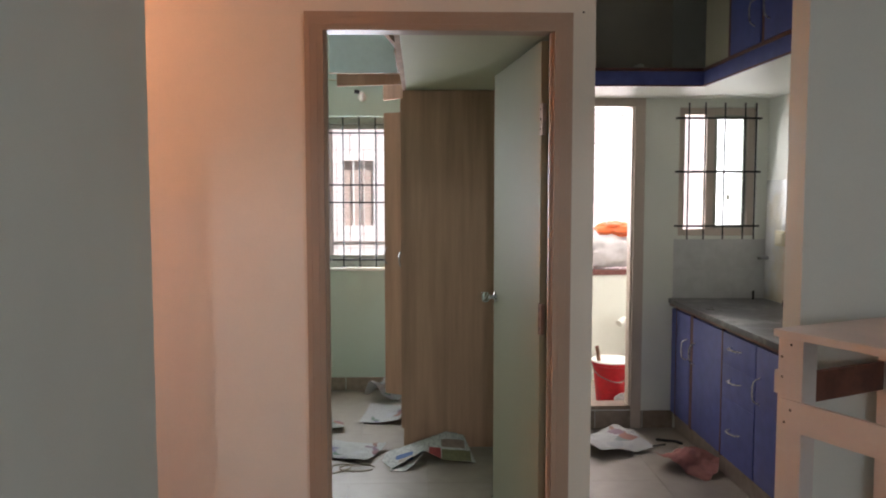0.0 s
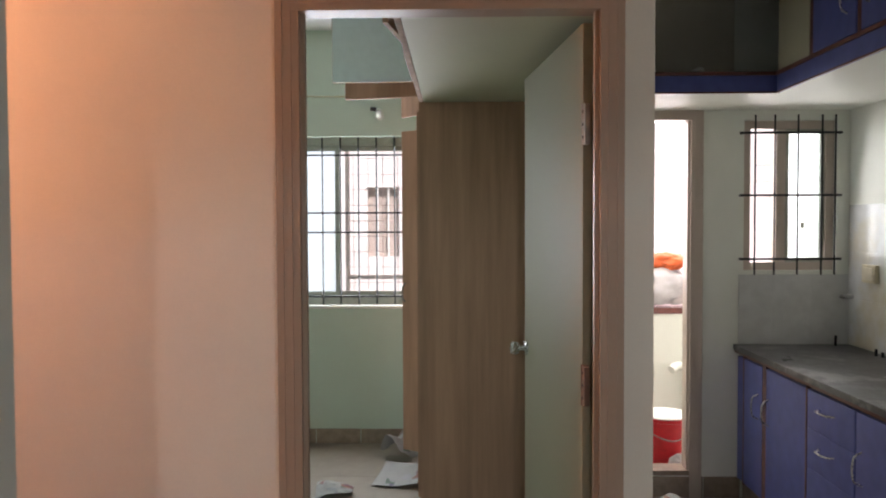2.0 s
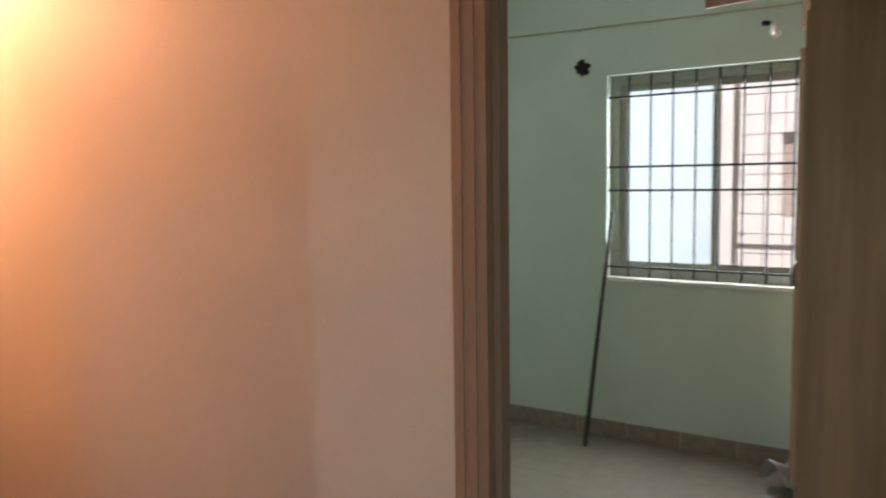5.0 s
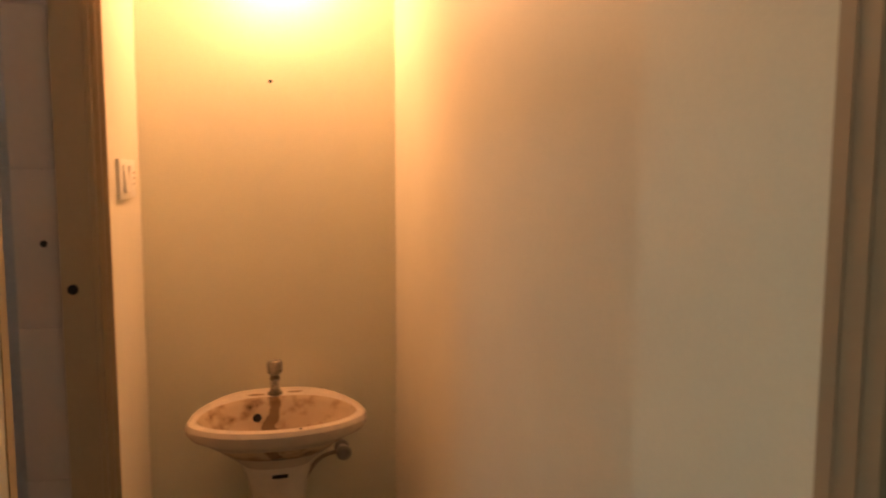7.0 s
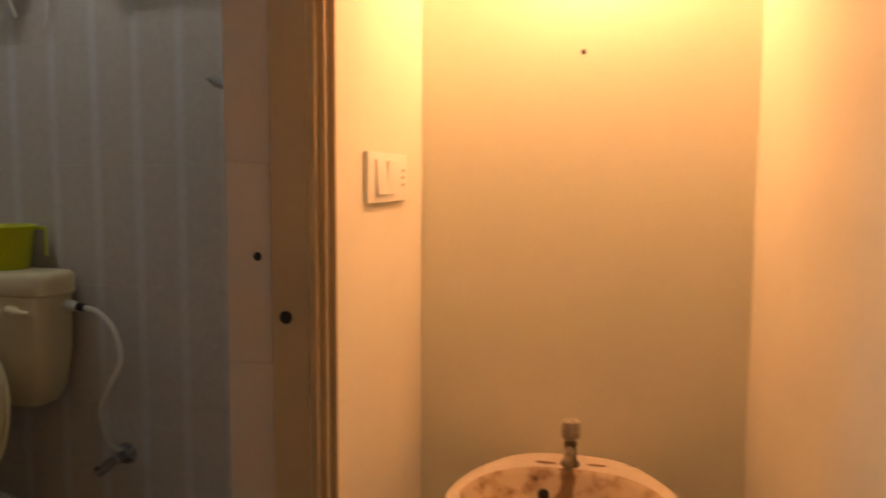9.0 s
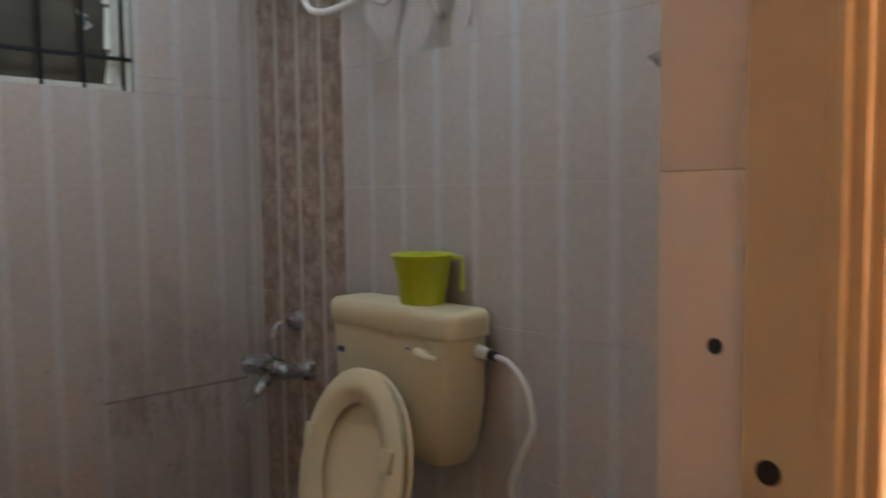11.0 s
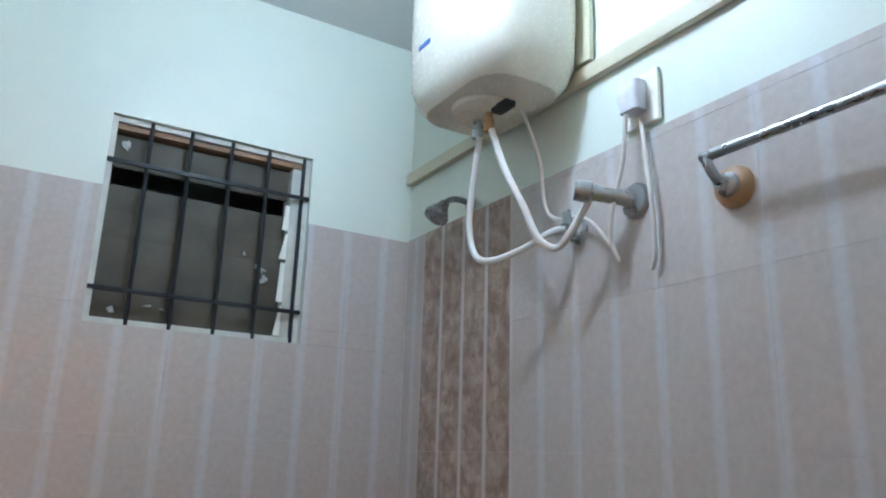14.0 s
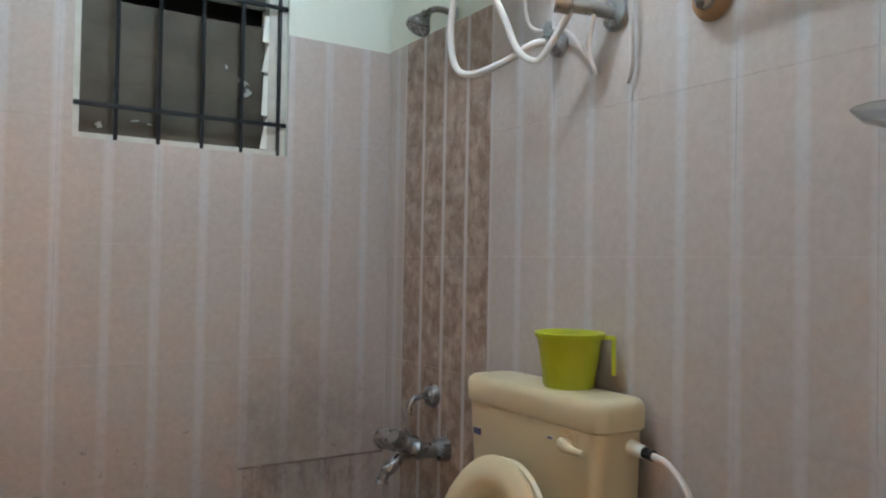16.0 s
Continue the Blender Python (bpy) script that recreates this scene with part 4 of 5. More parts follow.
for y, z, r, x in ((2.098, 1.239, 0.0075, -1.3178), (2.152, 1.142, 0.011, -1.3058)):
    kpart(bf, "latch_hole", lathe(bmesh.new(), [(r, 0), (r * 0.9, 0.001), (0.001, 0.0012)], 14, pose(x, y, z, 0, 90, 0)), M_BLACK, None, "dark latch hole")

# wash basin on its pedestal
M_BASIN = Nodes("stained_porcelain", 0.15)
_st = M_BASIN.noise(16, 6)
_wide = M_BASIN.noise(9, 5)
_off = M_BASIN.math("ABSOLUTE", M_BASIN.math("ADD", M_BASIN.math("SUBTRACT", M_BASIN.axis(1), 2.575), M_BASIN.math("MULTIPLY", M_BASIN.math("SUBTRACT", _wide, 0.5), 0.12)))
_run = M_BASIN.math("LESS_THAN", _off, 0.016)
_c = M_BASIN.ramp(_st, [(0.0, (0.62, 0.50, 0.38)), (0.50, (0.54, 0.42, 0.30)), (0.60, (0.36, 0.25, 0.165)), (0.70, (0.09, 0.055, 0.03))])
M_BASIN.color(M_BASIN.mix(M_BASIN.math("MULTIPLY", _run, 0.75), _c, (0.16, 0.09, 0.045)))
M_BASIN.bump(_st, 0.08, 0.002)

M_RUST = plain("rust_stain", (0.17, 0.095, 0.05), 0.7, 0, 0.4, 60)
bx, by, bz = -1.742, 2.583, 0.705
basin = thing("wash_basin", pose(bx, by, 0), "stained white ceramic wash basin on a pedestal", "wash basin")


def oval(a, sx, sy, back):
    """Rim outline: oval in front, flattened against the wall behind."""
    c, s = math.cos(a), math.sin(a)
    if c >= 0:
        return c * sx * 0.72 + sx * 0.28, s * sy * 0.94
    return sx * 0.28 - abs(c) ** 0.75 * (back + sx * 0.28), math.copysign(abs(s) ** 0.62, s) * sy * 0.94 * (1 + 0.24 * c)


def basin_shell(levels, low, high, n=44):
    bm, rings = bmesh.new(), []
    for sx, sy, z, dx, back in levels:
        ring = []
        for k in range(n):
            x, y = oval(2 * math.pi * k / n, sx, sy, back)
            ring.append(bm.verts.new((x + dx, y, z)))
        rings.append(ring)
    for p, q in zip(rings, rings[1:]):
        for k in range(n):
            bm.faces.new((p[k], p[(k + 1) % n], q[(k + 1) % n], q[k]))
    if low:
        bm.faces.new(rings[0][::-1])
    if high:
        bm.faces.new(rings[-1])
    return bm


BASIN_LEVELS = ([(0.05, 0.06, bz - 0.20, -0.07, 0.05), (0.085, 0.11, bz - 0.15, -0.05, 0.08), (0.135, 0.18, bz - 0.085, -0.02, 0.14), (0.165, 0.222, bz - 0.05, 0, 0.17), (0.190, 0.250, bz - 0.036, 0, 0.20),
                          (0.203, 0.262, bz - 0.020, 0, 0.211), (0.206, 0.264, bz - 0.004, 0, 0.211), (0.200, 0.258, bz + 0.008, 0, 0.211), (0.188, 0.246, bz + 0.012, 0, 0.211), (0.174, 0.232, bz + 0.008, 0.0, 0.130),
                          (0.166, 0.222, bz - 0.006, 0.0, 0.118), (0.150, 0.20, bz - 0.06, 0.0, 0.112), (0.10, 0.14, bz - 0.105, 0.0, 0.09), (0.05, 0.07, bz - 0.12, -0.01, 0.05), (0.012, 0.012, bz - 0.125, -0.01, 0.012)])
part("bowl", basin_shell(BASIN_LEVELS[:10], True, False), plain("cream_porcelain", (0.62, 0.53, 0.44), 0.2, 0, 0.06), basin)
part("bowl_inside", basin_shell(BASIN_LEVELS[9:], False, True), M_BASIN.mat, basin, "brown-stained inside of the bowl")
part("pedestal", lathe(bmesh.new(), [(0.10, 0), (0.095, 0.03), (0.075, 0.12), (0.070, 0.36), (0.085, 0.48), (0.11, bz - 0.150)], 26, pose(-0.06, 0, 0), 0.8, 1.0), M_PORCELAIN, basin)
part("overflow_hole", lathe(bmesh.new(), [(0.013, 0), (0.011, 0.003), (0.001, 0.004)], 14, pose(-0.098, -0.055, bz - 0.045, 0, 68, 0)), M_BLACK, basin, "dark overflow hole")
for x, y, r, k in ((0.190, 0.052, 0.007, 1.8), (-0.150, -0.055, 0.010, 2.6), (-0.158, 0.060, 0.008, 3.0), (-0.172, 0.135, 0.006, 2.2)):
    part("chip", lathe(bmesh.new(), [(r, 0), (r * 0.8, 0.0012), (r * 0.1, 0.0016)], 9, pose(x, y, bz + 0.0105), 0.8, k if x < 0 else 0.7), M_BLACK if x > 0 else M_RUST, basin, "rusty stain on the rim")
part("bracket_slot", soft_box(0.082, 0.094, -0.022, 0.022, bz - 0.160, bz - 0.152, 0.003), M_BLACK, basin, "dark slot under the bowl")
tap = thing("basin_tap", pose(-1.895, 2.583, bz + 0.008), "old pillar tap with a clear plastic head", "tap")
part("body", lathe(bmesh.new(), [(0.022, 0), (0.022, 0.006), (0.014, 0.014), (0.013, 0.045), (0.016, 0.05), (0.012, 0.06)], 18), plain("tarnished_brass", (0.16, 0.13, 0.10), 0.4, 0.7, 0.4), tap)
part("spout", tube(bmesh.new(), smooth_line([(0, 0, 0.032), (0.04, 0, 0.045), (0.075, 0, 0.038), (0.085, 0, 0.018)], 5), [0.011] * 15 + [0.009], 10), plain("tarnished_chrome", (0.25, 0.22, 0.18), 0.3, 0.9, 0.4), tap)
part("knob", lathe(bmesh.new(), [(0.012, 0.060), (0.021, 0.066), (0.023, 0.092), (0.020, 0.104), (0.006, 0.106)], 8), plain("clear_head", (0.28, 0.25, 0.21), 0.25), tap, "faceted grey plastic head")
solid("angle_valve", lathe(bmesh.new(), [(0.024, 0), (0.022, 0.008), (0.014, 0.012), (0.013, 0.04), (0.022, 0.045), (0.024, 0.06), (0.016, 0.066)], 16, pose(-1.953, 2.79, 0.508, 0, 90, 0)), plain("valve_grey", (0.25, 0.24, 0.23), 0.35, 0.6), "grey angle valve on the wall under the basin", "valve")
solid("supply_hose", tube(bmesh.new(), smooth_line([(-1.915, 2.775, 0.508), (-1.91, 2.73, 0.50), (-1.90, 2.69, 0.47), (-1.90, 2.655, 0.40), (-1.90, 2.64, 0.30), (-1.87, 2.60, 0.2)], 6), 0.007, 8), plain("braided_hose", (0.20, 0.16, 0.13), 0.5, 0.4), "thin grey supply hose below the basin", "hose")
nail = solid("wall_nail", lathe(bmesh.new(), [(0.006, 0), (0.005, 0.003), (0.002, 0.005), (0.002, 0.016), (0.004, 0.018)], 10, pose(-1.9555, 2.59, 1.656, 0, 90, 0)), M_BLACK, "rusty screw in the wall above the basin", "nail")
M_SWITCH = plain("switch_plastic", (0.82, 0.80, 0.74), 0.3, 0, 0.03)
sw = thing("switch_plate", pose(-1.647, PY, 1.37), "white switch plate with rocker switches", "light switch")
part("plate", soft_box(-0.134, 0.134, 0, 0.010, -0.049, 0.049, 0.004), M_SWITCH, sw)
for x, tilt in ((0.062, 4), (-0.004, -4)):
    part("rocker", soft_box(-0.030, 0.030, 0.006, 0.0165, -0.034, 0.034, 0.003, m=pose(x, 0, 0, tilt, 0, 0)), M_SWITCH, sw)
for z in (-0.015, 0.0, 0.015):
    part("indicator", soft_box(-0.105, -0.09, 0.0102, 0.0115, z - 0.003, z + 0.003, 0.001), plain("switch_mark", (0.35, 0.28, 0.22), 0.5), sw)
bulb = thing("wall_bulb", pose(-1.955, 2.61, 2.10), "glowing bulb in a wall holder over the basin", "lamp")
_em = Nodes("bulb_glow")
_em.bsdf.inputs["Emission Color"].default_value = (1, 0.6, 0.25, 1)
_em.bsdf.inputs["Emission Strength"].default_value = 6
part("holder", lathe(bmesh.new(), [(0.035, 0), (0.033, 0.012), (0.018, 0.018), (0.018, 0.05)], 16, pose(0, 0, 0.02, 0, 90, 0)), M_WHITE, bulb)
gb = part("globe", lathe(bmesh.new(), [(0.012, 0), (0.016, 0.01), (0.030, 0.04), (0.030, 0.055), (0.018, 0.075), (0.004, 0.08)], 18, pose(0.05, 0, 0.02, 0, 90, 0)), _em.mat, bulb, "warm glowing glass")
gb.visible_shadow = False

# ---------------------------------------------------------------- bathroom
# cistern with its lid
cx, cy = -1.853, 1.055
cistern = thing("toilet_cistern", pose(cx, cy, 0.712), "ivory plastic toilet cistern fixed to the tiled wall", "toilet cistern")


def tapered(levels, seg=5):
    """Stacked rounded rectangles: (half depth, half width, z, corner radius, dx)."""
    bm, rings = bmesh.new(), []
    for hx, hy, z, r, dx in levels:
        ring = []
        for qx, qy, a0 in ((1, 1, 0), (-1, 1, 90), (-1, -1, 180), (1, -1, 270)):
            for k in range(seg + 1):
                a = radians(a0 + 90 * k / seg)
                ring.append(bm.verts.new((qx * (hx - r) + r * math.cos(a) + dx, qy * (hy - r) + r * math.sin(a), z)))
        rings.append(ring)
    m = len(rings[0])
    for p, q in zip(rings, rings[1:]):
        for k in range(m):
            bm.faces.new((p[k], p[(k + 1) % m], q[(k + 1) % m], q[k]))
    bm.faces.new(rings[0][::-1])
    bm.faces.new(rings[-1])
    return bm


part("tank", tapered([(0.035, 0.13, 0.045, 0.03, -0.02), (0.048, 0.172, 0.062, 0.035, -0.010), (0.054, 0.194, 0.10, 0.03, -0.006), (0.061, 0.212, 0.20, 0.030, -0.003), (0.064, 0.218, 0.349, 0.030, 0)]), M_IVORY, cistern)
part("lid", tapered([(0.066, 0.221, 0.350, 0.034, 0), (0.069, 0.227, 0.355, 0.036, 0), (0.070, 0.229, 0.390, 0.036, 0), (0.068, 0.226, 0.403, 0.036, 0), (0.062, 0.219, 0.410, 0.034, 0), (0.048, 0.203, 0.413, 0.030, 0)]), M_IVORY, cistern)
part("wall_bracket", soft_box(-0.088, -0.055, -0.12, 0.12, 0.20, 0.30, 0.004), M_IVORY, cistern)
bm = tube(bmesh.new(), [(0.054, 0.136, 0.318), (0.074, 0.136, 0.318)], 0.010, 10)
tube(bm, smooth_line([(0.074, 0.120, 0.322), (0.077, 0.150, 0.314), (0.076, 0.190, 0.312)], 4), [0.008, 0.013, 0.014, 0.013, 0.010, 0.008, 0.007, 0.007, 0.006], 10)
part("flush_lever", bm, M_IVORY, cistern)
part("sticker", soft_box(0.0625, 0.0650, -0.186, -0.160, 0.278, 0.292, 0.0005), plain("sticker_ink", (0.10, 0.10, 0.22), 0.5), cistern, "small dark printed mark")
part("sticker", soft_box(0.0630, 0.0652, 0.074, 0.088, 0.318, 0.323, 0.0005), plain("sticker_ink_b", (0.12, 0.12, 0.2), 0.5), cistern, "small dark printed mark")
part("inlet", tube(bmesh.new(), [(-0.022, 0.207, 0.322), (-0.022, 0.250, 0.318)], [0.016, 0.012], 12), M_WHITE, cistern, "white inlet nut")
part("inlet_nut", tube(bmesh.new(), [(-0.022, 0.251, 0.318), (-0.022, 0.272, 0.316)], 0.011, 8), M_IRON, cistern, "dark ring nut")
M_HOSE = plain("white_hose", (0.70, 0.66, 0.61), 0.4, 0, 0.05)
solid("cistern_hose", tube(bmesh.new(), smooth_line([(-1.875, 1.325, 1.028), (-1.875, 1.365, 1.018), (-1.875, 1.410, 0.975), (-1.87, 1.432, 0.90), (-1.87, 1.400, 0.83), (-1.88, 1.36, 0.75), (-1.90, 1.37, 0.66), (-1.93, 1.385, 0.63)], 6), 0.0068, 10), M_HOSE, "white water hose feeding the cistern", "hose")
cock = thing("stop_cock", pose(BX, 1.39, 0.62), "small chrome stop cock low on the tiled wall", "valve")
part("flange", lathe(bmesh.new(), [(0.030, 0), (0.026, 0.008), (0.014, 0.010), (0.014, 0.05)], 18, pose(0, 0, 0, 0, 90, 0)), M_CHROME, cock)
part("knob", tube(bmesh.new(), [(0.05, 0, 0), (0.06, -0.045, -0.035)], [0.012, 0.015], 10), M_CHROME, cock)

# toilet, seat and cover raised
wc = thing("toilet", pose(-1.63, 1.055, 0), "ivory toilet with its seat and cover raised", "toilet")
part("bowl", lathe(bmesh.new(), [(0.11, 0), (0.11, 0.05), (0.09, 0.16), (0.12, 0.34), (0.175, 0.47), (0.180, 0.515), (0.165, 0.525), (0.135, 0.515), (0.12, 0.44), (0.05, 0.36), (0.01, 0.355)], 30, None, 1.25, 1.0), M_PORCELAIN, wc)
part("foot", soft_box(-0.25, -0.05, -0.09, 0.09, 0, 0.44, 0.03, 4), M_PORCELAIN, wc)


def oval_plate(a, b, inner, t, m, n=44, shift=0.0):
    """An oval seat or cover, thick t, rounded; inner: the hole's size, 0 for none. Its hinge end lies at the origin."""
    bm = bmesh.new()
    prof = [(0.0, 0), (0.35, t * 0.9), (0.65, t), (1.0, t * 0.35), (1.0, 0)] if inner else None
    if inner:
        rings = []
        for f, z in prof + [(0.5, -t * 0.15)]:
            ring = []
            for k in range(n):
                c, s = math.cos(2 * math.pi * k / n), math.sin(2 * math.pi * k / n)
                sq = 1.0 + 0.10 * (c < -0.2) * (-c - 0.2)
                ra, rb = inner[0] + (a - inner[0]) * f, inner[1] + (b - inner[1]) * f
                ring.append(bm.verts.new((z, s * rb * sq, a + c * ra + shift * (1 - f))))
            rings.append(ring)
        for i in range(len(rings)):
            p, q = rings[i], rings[(i + 1) % len(rings)]
            for k in range(n):
                bm.faces.new((p[k], p[(k + 1) % n], q[(k + 1) % n], q[k]))
    else:
        rings = []
        for f, z in ((0.9, 0), (1.0, t * 0.4), (0.97, t * 0.8), (0.8, t), (0.4, t * 1.1)):
            rings.append([bm.verts.new((z, math.sin(2 * math.pi * k / n) * b * f, a + math.cos(2 * math.pi * k / n) * a * f)) for k in range(n)])
        for p, q in zip(rings, rings[1:]):
            for k in range(n):
                bm.faces.new((p[k], p[(k + 1) % n], q[(k + 1) % n], q[k]))
        bm.faces.new(rings[0][::-1])
        bm.faces.new(rings[-1])
    bm.transform(m)
    return bm


part("cover", oval_plate(0.225, 0.178, 0, 0.018, pose(-0.035, 0, 0.535, 0, -13, 0)), M_IVORY, wc)
part("seat", oval_plate(0.230, 0.182, (0.140, 0.105), 0.020, pose(0.0, 0, 0.535, 0, -13, 0), shift=0.01), M_IVORY, wc)
for dy in (-0.075, 0.075):
    part("hinge", tube(bmesh.new(), [(-0.012, dy - 0.02, 0.535), (-0.012, dy + 0.02, 0.535)], 0.012, 10), M_IVORY, wc)
for dy, dz in ((-0.142, 0.82), (0.142, 0.82), (-0.125, 0.60), (0.125, 0.60)):
    part("buffer", soft_box(0.014, 0.028, dy - 0.018, dy + 0.018, dz - 0.535 - 0.024, dz - 0.535 + 0.024, 0.006, m=pose(0, 0, 0.535, 0, -13, 0)), M_IVORY, wc)

# bath mug
mug = thing("bath_mug", pose(-1.860, 1.110, 1.1255), "lime green plastic bath mug on the cistern lid", "mug")
part("cup", lathe(bmesh.new(), [(0.050, 0), (0.052, 0.004), (0.066, 0.098), (0.073, 0.106), (0.074, 0.113), (0.070, 0.115), (0.065, 0.108), (0.062, 0.098), (0.048, 0.006), (0.001, 0.005)], 36), M_LIME, mug)
for k in range(12):
    a = 2 * math.pi * k / 12
    part("rib", tube(bmesh.new(), [(0.0515 * math.cos(a), 0.0515 * math.sin(a), 0.006), (0.0600 * math.cos(a), 0.0600 * math.sin(a), 0.062)], [0.0022, 0.0008], 5), M_LIME, mug)
hd = Vector((-0.60, 0.80, 0)).normalized()
bm = soft_box(-0.009, 0.009, -0.004, 0.004, 0.03, 0.108, 0.003)
bm.transform(Matrix.Translation(hd * 0.092) @ pose(0, 0, 0, 0, 0, math.degrees(math.atan2(hd.y, hd.x)) - 90))
box(bm, -0.009, 0.009, 0.068, 0.094, 0.102, 0.110, pose(0, 0, 0, 0, 0, math.degrees(math.atan2(hd.y, hd.x)) - 90))
part("handle", bm, M_LIME, mug)


def flange(r=0.03, depth=0.02):
    return [(r, 0), (r, 0.004), (r * 0.85, depth * 0.7), (r * 0.45, depth)]


# wall mixer
mixer = thing("wall_mixer_tap", pose(BX, 0.45, 0.86), "chrome wall mixer tap with a bent riser pipe", "tap")
kpart(mixer, "flange", lathe(bmesh.new(), flange(0.034, 0.028), 22, pose(BX, 0.447, 0.998, 0, 90, 0)), M_CHROME)
kpart(mixer, "riser", tube(bmesh.new(), smooth_line([(-1.935, 0.447, 0.998), (-1.895, 0.447, 0.998), (-1.868, 0.447, 0.988), (-1.858, 0.446, 0.955), (-1.858, 0.446, 0.90), (-1.858, 0.446, 0.87)], 6), 0.0095, 12), M_CHROME)
kpart(mixer, "flange", lathe(bmesh.new(), flange(0.034, 0.04), 22, pose(BX, 0.513, 0.859, 0, 90, 0)), M_CHROME)
kpart(mixer, "body", tube(bmesh.new(), smooth_line([(-1.905, 0.513, 0.859), (-1.865, 0.505, 0.862), (-1.855, 0.47, 0.866), (-1.855, 0.41, 0.866), (-1.855, 0.36, 0.862)], 5), [0.020] * 5 + [0.026] * 5 + [0.034] * 6 + [0.030] * 4 + [0.024], 14), M_CHROME)
kpart(mixer, "knob", tube(bmesh.new(), [(-1.855, 0.358, 0.862), (-1.855, 0.345, 0.860), (-1.855, 0.300, 0.856), (-1.855, 0.292, 0.856)], [0.020, 0.030, 0.031, 0.022], 12), M_CHROME)
kpart(mixer, "knob", tube(bmesh.new(), [(-1.835, 0.465, 0.875), (-1.815, 0.470, 0.893), (-1.795, 0.475, 0.905)], [0.018, 0.027, 0.020], 12), M_CHROME)
kpart(mixer, "spout", tube(bmesh.new(), smooth_line([(-1.850, 0.44, 0.855), (-1.825, 0.452, 0.833), (-1.80, 0.455, 0.812), (-1.785, 0.447, 0.797), (-1.778, 0.443, 0.772)], 5), [0.018] * 14 + [0.016] * 6 + [0.020], 12), M_CHROME)

# shower head
shower = thing("shower_head", pose(BX, 0.515, 2.08), "chrome shower head on a short bent arm", "shower head")
kpart(shower, "arm", tube(bmesh.new(), smooth_line([(BX, 0.515, 2.082), (-1.90, 0.517, 2.088), (-1.865, 0.518, 2.080), (-1.845, 0.518, 2.060)], 5), 0.009, 12), M_CHROME)
kpart(shower, "flange", lathe(bmesh.new(), flange(0.024, 0.014), 20, pose(BX, 0.515, 2.082, 0, 90, 0)), M_CHROME)
kpart(shower, "head", lathe(bmesh.new(), [(0.014, 0), (0.016, 0.012), (0.030, 0.035), (0.036, 0.048), (0.034, 0.056), (0.026, 0.058)], 22, pose(-1.85, 0.517, 2.068, 0, 148, 0)), plain("grey_chrome", (0.30, 0.30, 0.30), 0.25, 0.9), None, "dull chrome rose")

# water heater, its hoses and valves
hx, hy = -1.79, 0.818
heater = thing("water_heater", pose(hx, hy, 2.2), "white wall-hung electric water heater", "water heater")
M_HEAT = plain("heater_enamel", (0.66, 0.615, 0.51), 0.22, 0, 0.03)
part("casing", tapered([(0.07, 0.09, 0.008, 0.06, 0.0), (0.115, 0.17, 0.022, 0.08, 0.0), (0.135, 0.193, 0.05, 0.09, 0.0), (0.145, 0.209, 0.095, 0.09, 0.0), (0.148, 0.214, 0.20, 0.09, 0.0), (0.148, 0.214, 0.42, 0.09, 0.0), (0.13, 0.20, 0.48, 0.08, 0.0)], 8), M_HEAT, heater)
part("bottom_cover", lathe(bmesh.new(), [(0.088, 0.016), (0.085, 0.002), (0.070, -0.008), (0.02, -0.010)], 30, pose(0.02, 0.0, 0), 0.85, 1.0), M_HEAT, heater, "round bottom cover")
part("mounting_plate", soft_box(-0.150, -0.135, -0.20, 0.218, 0.10, 0.45, 0.003), M_CREAM, heater)
part("sticker", soft_box(0.1475, 0.1495, -0.105, -0.05, 0.180, 0.193, 0.0005), plain("heater_mark", (0.10, 0.16, 0.42), 0.5), heater, "small blue printed mark")
for dy, mat in ((-0.022, M_CHROME), (0.028, plain("brass", (0.42, 0.25, 0.12), 0.35, 0.8))):
    part("pipe_union", tube(bmesh.new(), [(0.02, dy, -0.006), (0.02, dy, -0.025), (0.02, dy, -0.028), (0.02, dy, -0.058)], [0.010, 0.010, 0.014, 0.013], 10), mat, heater)
part("grommet", soft_box(0.0, 0.03, 0.05, 0.11, -0.02, -0.004, 0.004), M_IRON, heater)
solid("heater_hose", tube(bmesh.new(), smooth_line([(-1.77, 0.808, 2.142), (-1.775, 0.775, 2.04), (-1.78, 0.752, 1.93), (-1.79, 0.765, 1.855), (-1.80, 0.82, 1.83), (-1.83, 0.90, 1.845), (-1.87, 0.955, 1.88), (-1.90, 0.972, 1.889)], 7), 0.0085, 10), M_HOSE, "white plastic hose looping from the water heater", "hose", "heater hoses")
solid("heater_hose", tube(bmesh.new(), smooth_line([(-1.77, 0.858, 2.142), (-1.78, 0.90, 2.03), (-1.80, 0.945, 1.93), (-1.82, 0.97, 1.855), (-1.845, 1.005, 1.828), (-1.855, 1.045, 1.862), (-1.862, 1.085, 1.91), (-1.86, 1.105, 1.93)], 7), 0.0085, 10), M_HOSE, "white plastic hose running down to the wall valve", "hose", "heater hoses")
v1 = thing("wall_valve", pose(BX, 1.152, 1.914), "chrome concealed stop valve with a wide flange", "valve")
part("flange", lathe(bmesh.new(), [(0.040, 0), (0.040, 0.004), (0.034, 0.012), (0.016, 0.016)], 26, pose(0, 0, 0, 0, 90, 0)), M_CHROME, v1)
part("body", tube(bmesh.new(), [(0.010, 0, 0), (0.05, -0.018, 0.006), (0.085, -0.042, 0.014), (0.088, -0.045, 0.015), (0.115, -0.065, 0.02)], [0.016, 0.017, 0.018, 0.024, 0.022], 14), plain("valve_chrome", (0.42, 0.42, 0.42), 0.28, 0.9), v1)
